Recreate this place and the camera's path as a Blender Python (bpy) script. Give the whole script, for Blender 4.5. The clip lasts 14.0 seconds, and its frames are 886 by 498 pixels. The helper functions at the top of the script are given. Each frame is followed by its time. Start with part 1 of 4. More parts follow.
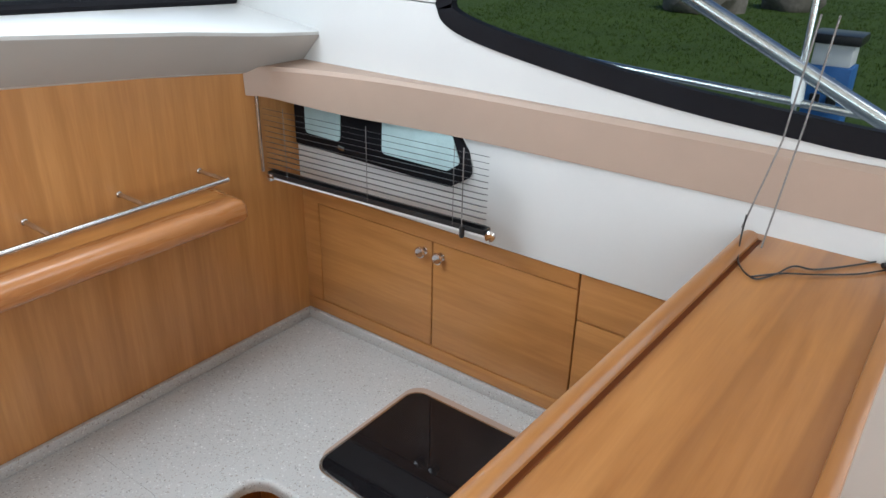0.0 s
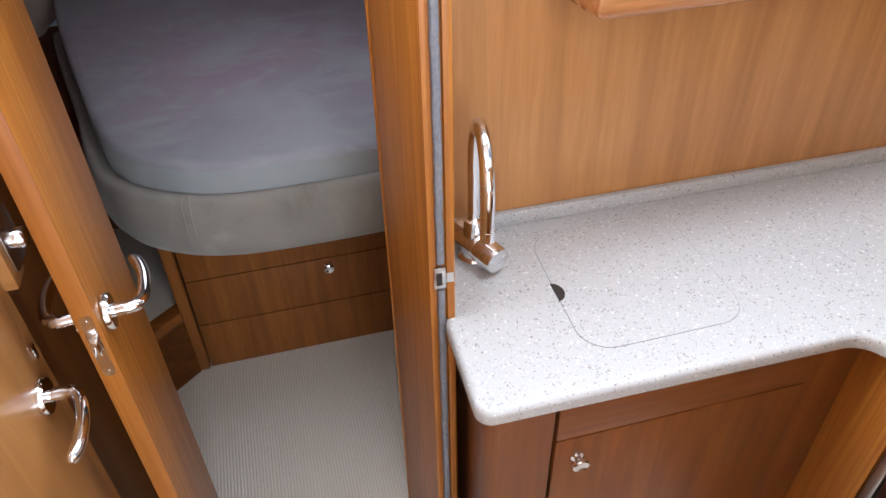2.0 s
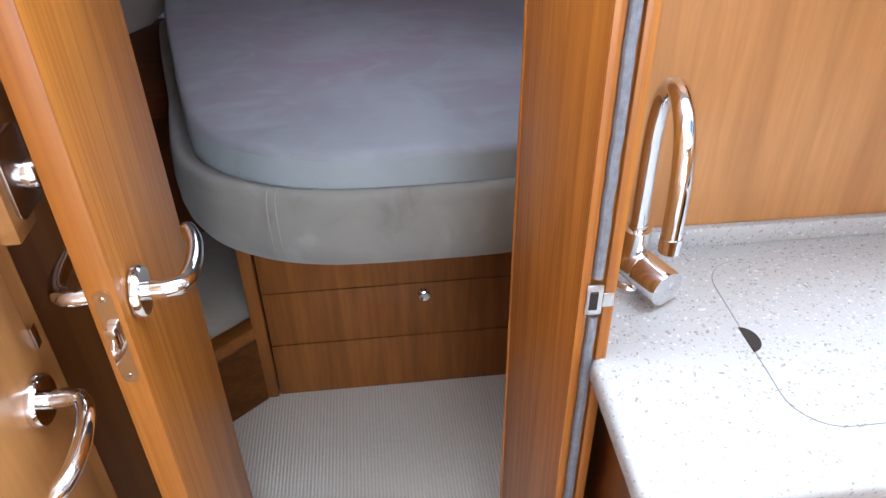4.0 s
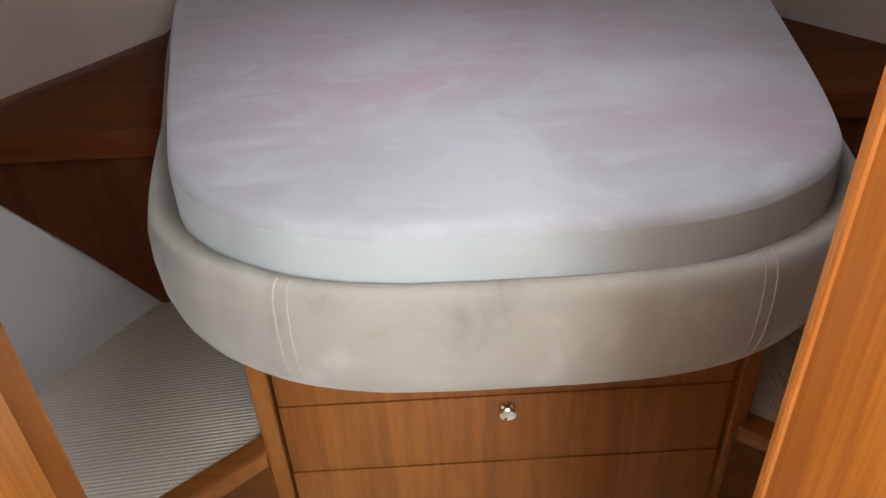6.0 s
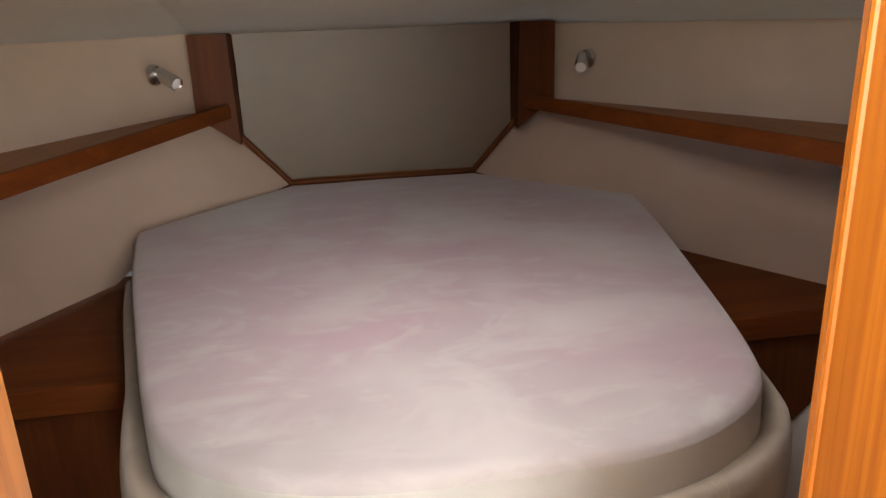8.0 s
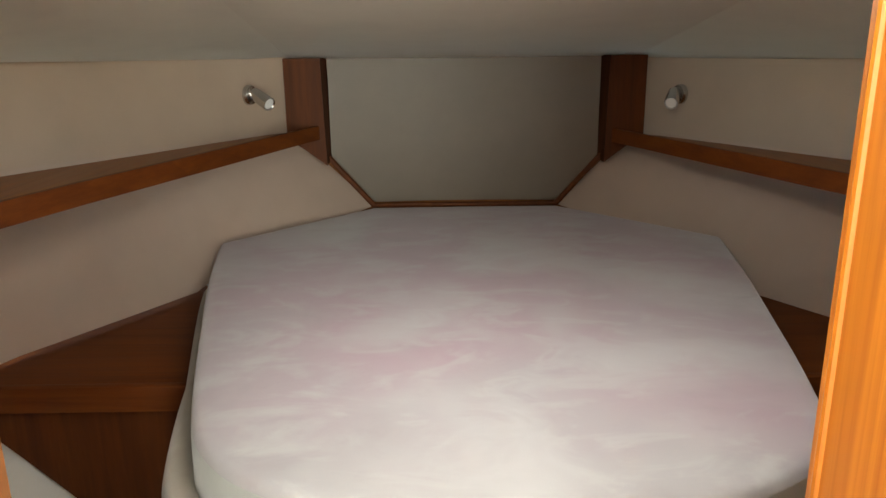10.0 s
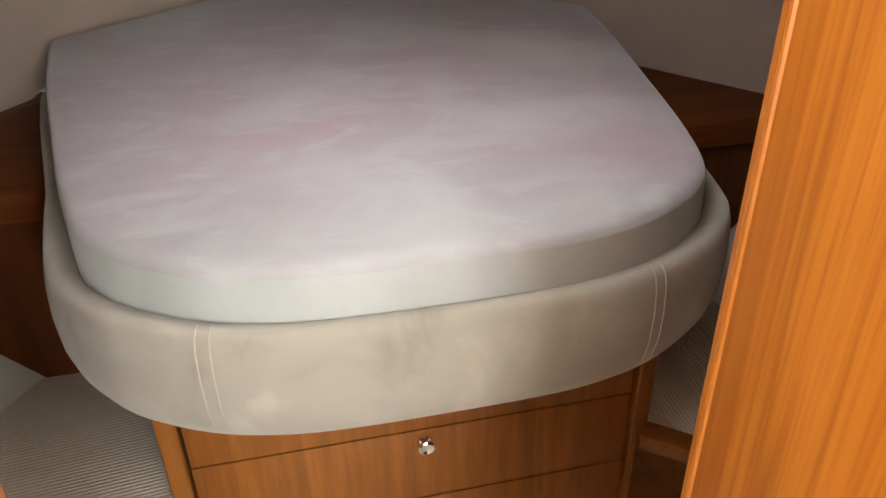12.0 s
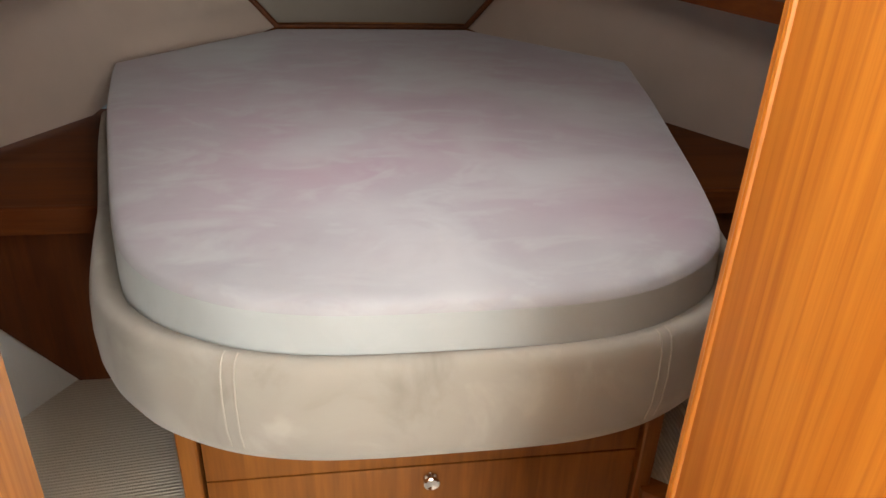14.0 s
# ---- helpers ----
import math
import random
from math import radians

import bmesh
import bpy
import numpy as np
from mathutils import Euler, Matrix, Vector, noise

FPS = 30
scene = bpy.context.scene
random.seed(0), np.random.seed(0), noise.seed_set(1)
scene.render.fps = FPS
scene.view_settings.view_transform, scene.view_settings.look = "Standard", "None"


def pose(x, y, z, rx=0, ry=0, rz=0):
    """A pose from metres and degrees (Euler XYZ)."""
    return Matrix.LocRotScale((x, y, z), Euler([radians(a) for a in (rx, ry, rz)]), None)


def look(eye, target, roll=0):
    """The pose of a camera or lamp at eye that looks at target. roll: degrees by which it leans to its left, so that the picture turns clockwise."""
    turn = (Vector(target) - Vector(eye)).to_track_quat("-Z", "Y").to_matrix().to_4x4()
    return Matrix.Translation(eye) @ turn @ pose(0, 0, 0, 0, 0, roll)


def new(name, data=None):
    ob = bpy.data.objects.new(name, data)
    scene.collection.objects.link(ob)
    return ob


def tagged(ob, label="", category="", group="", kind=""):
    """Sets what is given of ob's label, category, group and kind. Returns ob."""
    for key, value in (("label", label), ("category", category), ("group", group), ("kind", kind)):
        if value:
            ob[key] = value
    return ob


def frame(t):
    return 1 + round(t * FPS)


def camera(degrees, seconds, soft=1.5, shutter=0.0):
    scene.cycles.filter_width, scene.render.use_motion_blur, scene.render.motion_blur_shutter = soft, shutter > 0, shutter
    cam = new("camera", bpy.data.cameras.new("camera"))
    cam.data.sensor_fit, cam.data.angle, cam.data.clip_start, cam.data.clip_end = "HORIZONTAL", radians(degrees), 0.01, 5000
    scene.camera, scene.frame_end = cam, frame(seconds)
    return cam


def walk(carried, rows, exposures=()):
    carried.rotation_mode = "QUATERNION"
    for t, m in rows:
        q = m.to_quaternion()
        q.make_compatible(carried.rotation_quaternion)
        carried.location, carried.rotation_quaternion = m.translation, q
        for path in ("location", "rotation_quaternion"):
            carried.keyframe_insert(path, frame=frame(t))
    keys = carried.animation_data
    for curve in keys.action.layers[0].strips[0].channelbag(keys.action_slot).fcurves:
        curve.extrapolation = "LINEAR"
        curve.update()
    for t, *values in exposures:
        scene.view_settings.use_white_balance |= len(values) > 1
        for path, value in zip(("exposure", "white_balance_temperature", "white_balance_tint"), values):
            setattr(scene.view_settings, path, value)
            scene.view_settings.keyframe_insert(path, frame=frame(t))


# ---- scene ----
cam = camera(62.4, 14.0)
PATH = [
    (0, (0.039, -1.469, 2.039), (1.5, -0.399, 1.19), 1.3),
    (0.5, (-0.01, -1.417, 2.008), (1.141, -0.119, 1.012), 0.7),
    (1, (-0.04, -1.29, 1.943), (0.838, 0.082, 0.783), 0.0),
    (1.5, (-0.048, -1.129, 1.861), (0.593, 0.297, 0.615), -0.6),
    (2, (-0.052, -1.025, 1.756), (0.315, 0.464, 0.473), -1.4),
    (2.5, (-0.031, -0.946, 1.721), (0.251, 0.614, 0.502), 0.2),
    (3, (-0.09, -0.865, 1.69), (0.16, 0.766, 0.56), 2.1),
    (3.5, (-0.07, -0.826, 1.653), (0.093, 0.798, 0.497), -0.7),
    (3.7, (-0.074, -0.819, 1.597), (0.089, 0.795, 0.428), -1.1),
    (5.8, (-0.118, -0.42, 1.274), (-0.097, 1.267, 0.199), -1.2),
    (6, (-0.099, -0.277, 1.308), (-0.085, 1.379, 0.187), -2.9),
    (6.5, (-0.146, -0.205, 1.323), (-0.004, 1.497, 0.282), -1.1),
    (7, (-0.166, -0.261, 1.364), (0.109, 1.493, 0.443), -0.3),
    (7.5, (-0.183, -0.307, 1.386), (0.118, 1.509, 0.605), -1.4),
    (8, (-0.177, -0.334, 1.404), (0.101, 1.549, 0.788), -2.2),
    (8.2, (-0.173, -0.321, 1.39), (0.086, 1.589, 0.854), -2.2),
    (10.3, (-0.099, -0.328, 1.391), (-0.092, 1.6, 0.86), -0.6),
    (10.5, (-0.112, -0.313, 1.367), (-0.055, 1.605, 0.801), -0.8),
    (11, (-0.158, -0.295, 1.325), (0.087, 1.525, 0.533), -2.1),
    (11.5, (-0.155, -0.326, 1.311), (0.183, 1.424, 0.403), -2.2),
    (12, (-0.16, -0.323, 1.304), (0.207, 1.371, 0.307), -1.1),
    (12.5, (-0.175, -0.322, 1.278), (0.2, 1.311, 0.186), 0.6),
    (13, (-0.174, -0.328, 1.27), (0.205, 1.267, 0.125), 1.9),
    (13.5, (-0.167, -0.343, 1.29), (0.195, 1.278, 0.175), 2.7),
    (14, (-0.148, -0.363, 1.358), (0.136, 1.384, 0.427), 2.2),
]
walk(cam, [(t, look(eye, target, roll)) for t, eye, target, roll in PATH], exposures=[(0,-1.03,6000,9),(0.5,-0.86,5900,9),(1.0,-0.42,5850,12),(2.0,-0.22,5950,14),(3.0,-0.18,5950,18),(3.5,-0.05,5250,11),(3.7,0.05,5350,11),(5.8,1.15,5900,6),(6.0,1.2,6300,8),(6.5,1.35,6700,10),(7.0,1.3,6900,13),(8.2,1.45,7900,18),(10.3,1.6,7500,4),(11.5,1.3,7100,8),(14,1.25,7200,11)])

# ---- world, sun and daylight ----
world = bpy.data.worlds.new("sky")
scene.world = world
world.use_nodes = True
wn = world.node_tree.nodes
sky = wn.new("ShaderNodeTexSky")
sky.sky_type, sky.sun_disc = "NISHITA", False
sky.sun_elevation, sky.sun_rotation = radians(48), radians(200)
world.node_tree.links.new(sky.outputs[0], wn["Background"].inputs[0])
wn["Background"].inputs[1].default_value = 0.15
sun = new("sun", bpy.data.lights.new("sun", "SUN"))
sun.data.energy, sun.data.angle, sun.data.color = 3.3, radians(25), (1.0, 0.96, 0.9)
sun.matrix_world = look((-3, -8, 9), (0, 0, 0))


def daylight(name, eye, target, w, h, watts, colour=(0.93, 0.97, 1.0)):
    lamp = bpy.data.lights.new(name, "AREA")
    lamp.shape, lamp.size, lamp.size_y, lamp.energy, lamp.color = "RECTANGLE", w, h, watts, colour
    ob = new(name, lamp)
    ob.matrix_world = look(eye, target)
    return ob


daylight("daylight_windscreen", (0.0, -0.22, 2.34), (0.0, -0.75, 1.2), 2.3, 0.6, 46)
daylight("daylight_aft", (0.0, -4.0, 1.30), (0.0, 0.0, 1.25), 2.7, 1.4, 125)
daylight("daylight_port", (-1.36, -2.2, 2.1), (0.8, -0.8, 1.0), 2.0, 0.6, 52)
daylight("daylight_starboard", (1.34, -2.5, 2.1), (-0.3, -1.8, 1.0), 2.0, 0.6, 17)
# Added lamp under an assumed, unseen hatch, to brighten the cabin.
daylight("added_hatch_light", (0.0, 0.60, 1.526), (0.0, 0.66, 0.526), 0.48, 0.52, 2.7, (0.95, 0.94, 1.0))

# ---- materials ----


class Mat:
    """A small node-material builder."""

    def __init__(self, name, rough=0.5, metal=0.0, spec=0.5):
        self.m = bpy.data.materials.new(name)
        self.m.use_nodes = True
        self.n, self.l = self.m.node_tree.nodes, self.m.node_tree.links
        self.b = self.n["Principled BSDF"]
        self.set("Roughness", rough), self.set("Metallic", metal), self.set("Specular IOR Level", spec)
        self.co = self.n.new("ShaderNodeTexCoord").outputs["Object"]

    def set(self, key, value):
        self.b.inputs[key].default_value = value

    def link(self, a, b):
        self.l.new(a, b)

    def mapped(self, scale, rot=(0, 0, 0)):
        mp = self.n.new("ShaderNodeMapping")
        mp.inputs["Scale"].default_value = scale
        mp.inputs["Rotation"].default_value = [radians(a) for a in rot]
        self.link(self.co, mp.inputs["Vector"])
        return mp.outputs[0]

    def noise(self, vec, scale, detail=4, rough=0.55, dist=0.0):
        t = self.n.new("ShaderNodeTexNoise")
        t.inputs["Scale"].default_value, t.inputs["Detail"].default_value = scale, detail
        t.inputs["Roughness"].default_value, t.inputs["Distortion"].default_value = rough, dist
        self.link(vec, t.inputs["Vector"])
        return t.outputs["Fac"]

    def ramp(self, fac, stops):
        r = self.n.new("ShaderNodeValToRGB")
        e = r.color_ramp.elements
        while len(e) < len(stops):
            e.new(0.5)
        for k, (p, c) in enumerate(stops):
            e[k].position, e[k].color = p, (*c, 1)
        self.link(fac, r.inputs[0])
        return r.outputs[0]

    def mix(self, fac, a, b, mode="MIX"):
        x = self.n.new("ShaderNodeMix")
        x.data_type, x.blend_type = "RGBA", mode
        if isinstance(fac, float):
            x.inputs[0].default_value = fac
        else:
            self.link(fac, x.inputs[0])
        for s, v in ((6, a), (7, b)):
            if isinstance(v, tuple):
                x.inputs[s].default_value = (*v, 1)
            else:
                self.link(v, x.inputs[s])
        return x.outputs[2]

    def range(self, fac, lo, hi):
        r = self.n.new("ShaderNodeMapRange")
        r.inputs["To Min"].default_value, r.inputs["To Max"].default_value = lo, hi
        self.link(fac, r.inputs["Value"])
        return r.outputs[0]

    def colour(self, out):
        self.link(out, self.b.inputs["Base Color"])

    def bump(self, fac, strength, dist):
        u = self.n.new("ShaderNodeBump")
        u.inputs["Strength"].default_value, u.inputs["Distance"].default_value = strength, dist
        self.link(fac, u.inputs["Height"])
        self.link(u.outputs[0], self.b.inputs["Normal"])


def wood(name, dark, mid, light, axis, rough=0.32, coarse=1.0, coat=0.25, spec=0.5, figure=0.36):
    """Varnished veneer whose grain runs along one axis."""
    w = Mat(name, rough, 0.0, spec)
    k = 0.07
    sc = {"x": (k, 1, 1), "y": (1, k, 1), "z": (1, 1, k)}[axis]
    long = w.mapped(sc)
    broad = w.noise(long, 9 * coarse, 4, 0.55, 2.4)
    fine = w.noise(long, 90 * coarse, 3, 0.6, 0.2)
    pores = w.noise(w.mapped(tuple(v * (0.4 if v < 1 else 1) for v in sc)), 330, 2, 0.6)
    base = w.ramp(broad, [(0.28, dark), (0.5, mid), (0.74, light)])
    base = w.mix(0.42, base, w.ramp(fine, [(0.3, dark), (0.7, light)]))
    base = w.mix(w.range(pores, 0.0, 0.22), base, tuple(c * 0.55 for c in dark))
    rings = w.n.new("ShaderNodeTexWave")
    rings.bands_direction, rings.wave_profile = "DIAGONAL", "SAW"
    for key, v in (("Scale", 7.0 * coarse), ("Distortion", 9.0), ("Detail", 3.0), ("Detail Scale", 0.8), ("Detail Roughness", 0.55)):
        rings.inputs[key].default_value = v
    w.link(w.mapped(tuple(0.022 if v < 1 else 1 for v in sc)), rings.inputs["Vector"])
    growth = w.ramp(rings.outputs["Fac"], [(0.55, (0, 0, 0)), (0.93, (figure, figure, figure)), (1.0, (0, 0, 0))])
    base = w.mix(growth, base, tuple(c * 0.85 for c in dark))
    patch_ = w.noise(w.co, 2.3, 2)
    base = w.mix(w.range(patch_, 0.0, 0.16), base, light)
    w.colour(base)
    w.link(w.range(fine, rough - 0.06, rough + 0.1), w.b.inputs["Roughness"])
    w.set("Coat Weight", coat), w.set("Coat Roughness", 0.18)
    w.bump(pores, 0.05, 0.0006)
    return w.m


TEAK = ((0.31, 0.128, 0.034), (0.42, 0.188, 0.052), (0.51, 0.248, 0.078))
REDD = ((0.150, 0.046, 0.008), (0.240, 0.080, 0.013), (0.330, 0.122, 0.022))
wood_wall = wood("cherry_veneer_upright", *TEAK, "z", 0.38)
wood_level = wood("cherry_veneer_level", *TEAK, "y", 0.36)
wood_trim_x = wood("cherry_moulding_across", (0.33, 0.125, 0.038), (0.42, 0.175, 0.056), (0.50, 0.23, 0.08), "x", 0.25, 0.45, coat=0.6)
wood_top = wood("cherry_sideboard_top", (0.22, 0.082, 0.018), (0.34, 0.140, 0.034), (0.44, 0.20, 0.056), "x", 0.3, 0.7, 0.3, 0.5, 0.6)
wood_red_z = wood("mahogany_upright", *REDD, "z", 0.42, coat=0.08, spec=0.3)
wood_red_x = wood("mahogany_across", *REDD, "x", 0.42, coat=0.08, spec=0.3)
wood_red_y = wood("mahogany_fore_aft", *REDD, "y", 0.42, coat=0.08, spec=0.3)
# Dark stain plus the dim cabin's shade in one colour; upright copy darker still.
STAIN_SHADE = ((0.075, 0.015, 0.002), (0.130, 0.031, 0.004), (0.180, 0.052, 0.008))
wood_dark_shade_z = wood("dark_shaded_mahogany_upright", (0.050, 0.011, 0.002), (0.084, 0.021, 0.003), (0.120, 0.034, 0.006), "z", 0.55, coat=0.0, spec=0.2)
# Cherry darkened to carry the shade under the worktop.
wood_sink_shade_z = wood("shaded_cherry_upright", (0.115, 0.032, 0.006), (0.180, 0.054, 0.009), (0.250, 0.088, 0.015), "z", 0.38, coat=0.15, spec=0.35)
wood_sink_shade_x = wood("shaded_cherry_across", (0.115, 0.032, 0.006), (0.180, 0.054, 0.009), (0.250, 0.088, 0.015), "x", 0.38, coat=0.15, spec=0.35)
wood_dark_x = wood("dark_shaded_mahogany_across", *STAIN_SHADE, "x", 0.55, coat=0.0, spec=0.2)
wood_dark_y = wood("dark_shaded_mahogany_fore_aft", *STAIN_SHADE, "y", 0.55, coat=0.0, spec=0.2)


def figured(name, dark, mid, light, rough=0.38):
    """Flat-cut veneer: growth lines that run upright and close in long arches."""
    w = Mat(name, rough, 0.0, 0.35)
    body = w.noise(w.mapped((1.0, 1.0, 0.03), (0, 0, 20)), 8.0, 3, 0.45, 0.35)
    rings = w.n.new("ShaderNodeMath")
    rings.operation, rings.inputs[1].default_value = "MULTIPLY", 17.0
    w.link(body, rings.inputs[0])
    saw = w.n.new("ShaderNodeMath")
    saw.operation = "FRACT"
    w.link(rings.outputs[0], saw.inputs[0])
    base = w.ramp(w.noise(w.mapped((1, 1, 0.05)), 26, 4, 0.6, 0.6), [(0.30, mid), (0.68, light)])
    line = w.ramp(saw.outputs[0], [(0.30, (0, 0, 0)), (0.88, (0.46, 0.46, 0.46)), (1.0, (0, 0, 0))])
    base = w.mix(line, base, dark)
    fibre = w.noise(w.mapped((1, 1, 0.018)), 260, 3, 0.6)
    base = w.mix(w.ramp(fibre, [(0.42, (0.0, 0.0, 0.0)), (0.70, (0.45, 0.45, 0.45))]), base, dark)
    w.colour(base)
    w.link(w.range(fibre, rough - 0.05, rough + 0.1), w.b.inputs["Roughness"])
    w.set("Coat Weight", 0.12), w.set("Coat Roughness", 0.2)
    w.bump(fibre, 0.05, 0.0006)
    return w.m


wood_door = figured("cherry_door_veneer", (0.190, 0.050, 0.005), (0.345, 0.118, 0.014), (0.430, 0.170, 0.024))


def plain(name, c, rough, metal=0.0, vary=0.06, scale=9.0, bump=0.0, bscale=200.0, spec=0.5):
    p = Mat(name, rough, metal, spec)
    a = p.noise(p.co, scale, 4)
    f = p.noise(p.co, bscale, 3)
    lo, hi = tuple(v * (1 - vary) for v in c), tuple(min(1, v * (1 + vary)) for v in c)
    p.colour(p.mix(0.3, p.ramp(a, [(0.3, lo), (0.7, hi)]), p.ramp(f, [(0.3, lo), (0.7, hi)])))
    p.link(p.range(a, max(0.02, rough - 0.05), min(1, rough + 0.05)), p.b.inputs["Roughness"])
    if bump:
        p.bump(f, bump, 0.001)
    return p.m


gel = plain("white_gelcoat", (0.53, 0.53, 0.515), 0.3, vary=0.02)
lining = plain("cream_vinyl_lining", (0.66, 0.535, 0.43), 0.6, vary=0.04, bump=0.25, bscale=420)
foot_white = plain("white_vinyl_hull_panel", (0.70, 0.70, 0.67), 0.55, vary=0.03, bump=0.15, bscale=420)
pad_white = plain("pale_vinyl_hull_pad", (0.66, 0.535, 0.445), 0.6, vary=0.04, bump=0.2, bscale=420)
head_white = plain("white_headliner", (0.86, 0.79, 0.70), 0.65, vary=0.03, bump=0.15, bscale=500)
# Grey that puts the shade of the down-facing coaming into its colour.
fascia_shade = plain("shaded_fascia_grey", (0.33, 0.305, 0.275), 0.55, vary=0.03, bump=0.15, bscale=500)
tan = plain("tan_leatherette", (0.33, 0.240, 0.185), 0.55, vary=0.05, bump=0.25, bscale=500)
grey_pad = plain("grey_leatherette", (0.25, 0.195, 0.145), 0.40, vary=0.06, bump=0.15, bscale=500)
chrome = plain("chrome", (0.78, 0.78, 0.79), 0.07, 1.0, 0.02)
steel = plain("brushed_stainless", (0.62, 0.61, 0.60), 0.24, 1.0, 0.05)
black = plain("black_rubber", (0.008, 0.008, 0.010), 0.5, vary=0.2, spec=0.1)
black_plastic = plain("black_plastic", (0.016, 0.016, 0.017), 0.3, vary=0.2)
# Near-black colour standing in for the shade inside holes and gaps.
gap_shade = plain("recess_shade", (0.02, 0.012, 0.008), 0.8, vary=0.2)
felt = plain("grey_felt_seal", (0.19, 0.20, 0.225), 0.95, vary=0.25, scale=120, bump=0.6, bscale=900)
white_paint = plain("white_slat_paint", (0.75, 0.75, 0.74), 0.4, vary=0.03)
cord_grey = plain("grey_braided_cord", (0.16, 0.15, 0.14), 0.8, vary=0.3, scale=300)
blue = plain("blue_painted_steel", (0.03, 0.13, 0.36), 0.45, vary=0.12)
silver = plain("anodised_rail", (0.62, 0.64, 0.65), 0.25, 1.0, 0.05)
soil = plain("grey_boulder_stone", (0.16, 0.14, 0.11), 0.9, vary=0.35, scale=14, bump=0.6, bscale=60)
water = plain("dark_canal_water", (0.02, 0.03, 0.03), 0.08, vary=0.2)

glass_black = Mat("black_ceramic_glass", 0.035, spec=0.24)
glass_black.colour(glass_black.ramp(glass_black.noise(glass_black.co, 30, 3), [(0.3, (0.006, 0.006, 0.007)), (0.7, (0.010, 0.009, 0.010))]))
glass_black = glass_black.m
oven_glass = Mat("brown_oven_glass", 0.05)
oven_glass.colour(oven_glass.ramp(oven_glass.noise(oven_glass.co, 12, 3), [(0.3, (0.020, 0.007, 0.005)), (0.7, (0.032, 0.012, 0.008))]))
oven_glass = oven_glass.m
clear = Mat("window_glass", 0.01)
clear.set("Transmission Weight", 1.0), clear.set("IOR", 1.05), clear.set("Base Color", (0.93, 0.97, 0.96, 1))
clear = clear.m

st = Mat("speckled_solid_surface", 0.33)
v1 = st.n.new("ShaderNodeTexVoronoi")
v1.inputs["Scale"].default_value = 215
v2 = st.n.new("ShaderNodeTexVoronoi")
v2.inputs["Scale"].default_value = 135
wob = st.n.new("ShaderNodeTexNoise")
wob.inputs["Scale"].default_value = 40
st.link(st.co, wob.inputs["Vector"])
shift = st.mix(0.02, st.co, wob.outputs["Color"])
st.link(shift, v1.inputs["Vector"]), st.link(shift, v2.inputs["Vector"])


def chips(v, keep, size):
    """Only some cells carry a chip, and only near the cell's heart."""
    sep = st.n.new("ShaderNodeSeparateColor")
    st.link(v.outputs["Color"], sep.inputs[0])
    a, b, c = (st.n.new("ShaderNodeMath") for _ in range(3))
    a.operation, b.operation, c.operation = "LESS_THAN", "LESS_THAN", "MULTIPLY"
    a.inputs[1].default_value, b.inputs[1].default_value = keep, size
    st.link(sep.outputs[0], a.inputs[0]), st.link(v.outputs["Distance"], b.inputs[0])
    st.link(a.outputs[0], c.inputs[0]), st.link(b.outputs[0], c.inputs[1])
    return c.outputs[0], sep.outputs[1]


mask1, tone1 = chips(v1, 0.50, 0.36)
mask2, tone2 = chips(v2, 0.32, 0.30)
grain = st.noise(st.co, 420, 3)
ground_c = st.ramp(grain, [(0.3, (0.375, 0.37, 0.357)), (0.7, (0.44, 0.435, 0.42))])
c_ = st.mix(mask1, ground_c, st.ramp(tone1, [(0.0, (0.20, 0.195, 0.19)), (0.30, (0.30, 0.27, 0.24)), (0.55, (0.33, 0.345, 0.355)), (1.0, (0.60, 0.60, 0.58))]))
c_ = st.mix(mask2, c_, st.ramp(tone2, [(0.0, (0.24, 0.22, 0.20)), (0.45, (0.40, 0.37, 0.34)), (0.7, (0.60, 0.60, 0.58)), (1.0, (0.27, 0.28, 0.29))]))
st.colour(c_)
stone = st.m



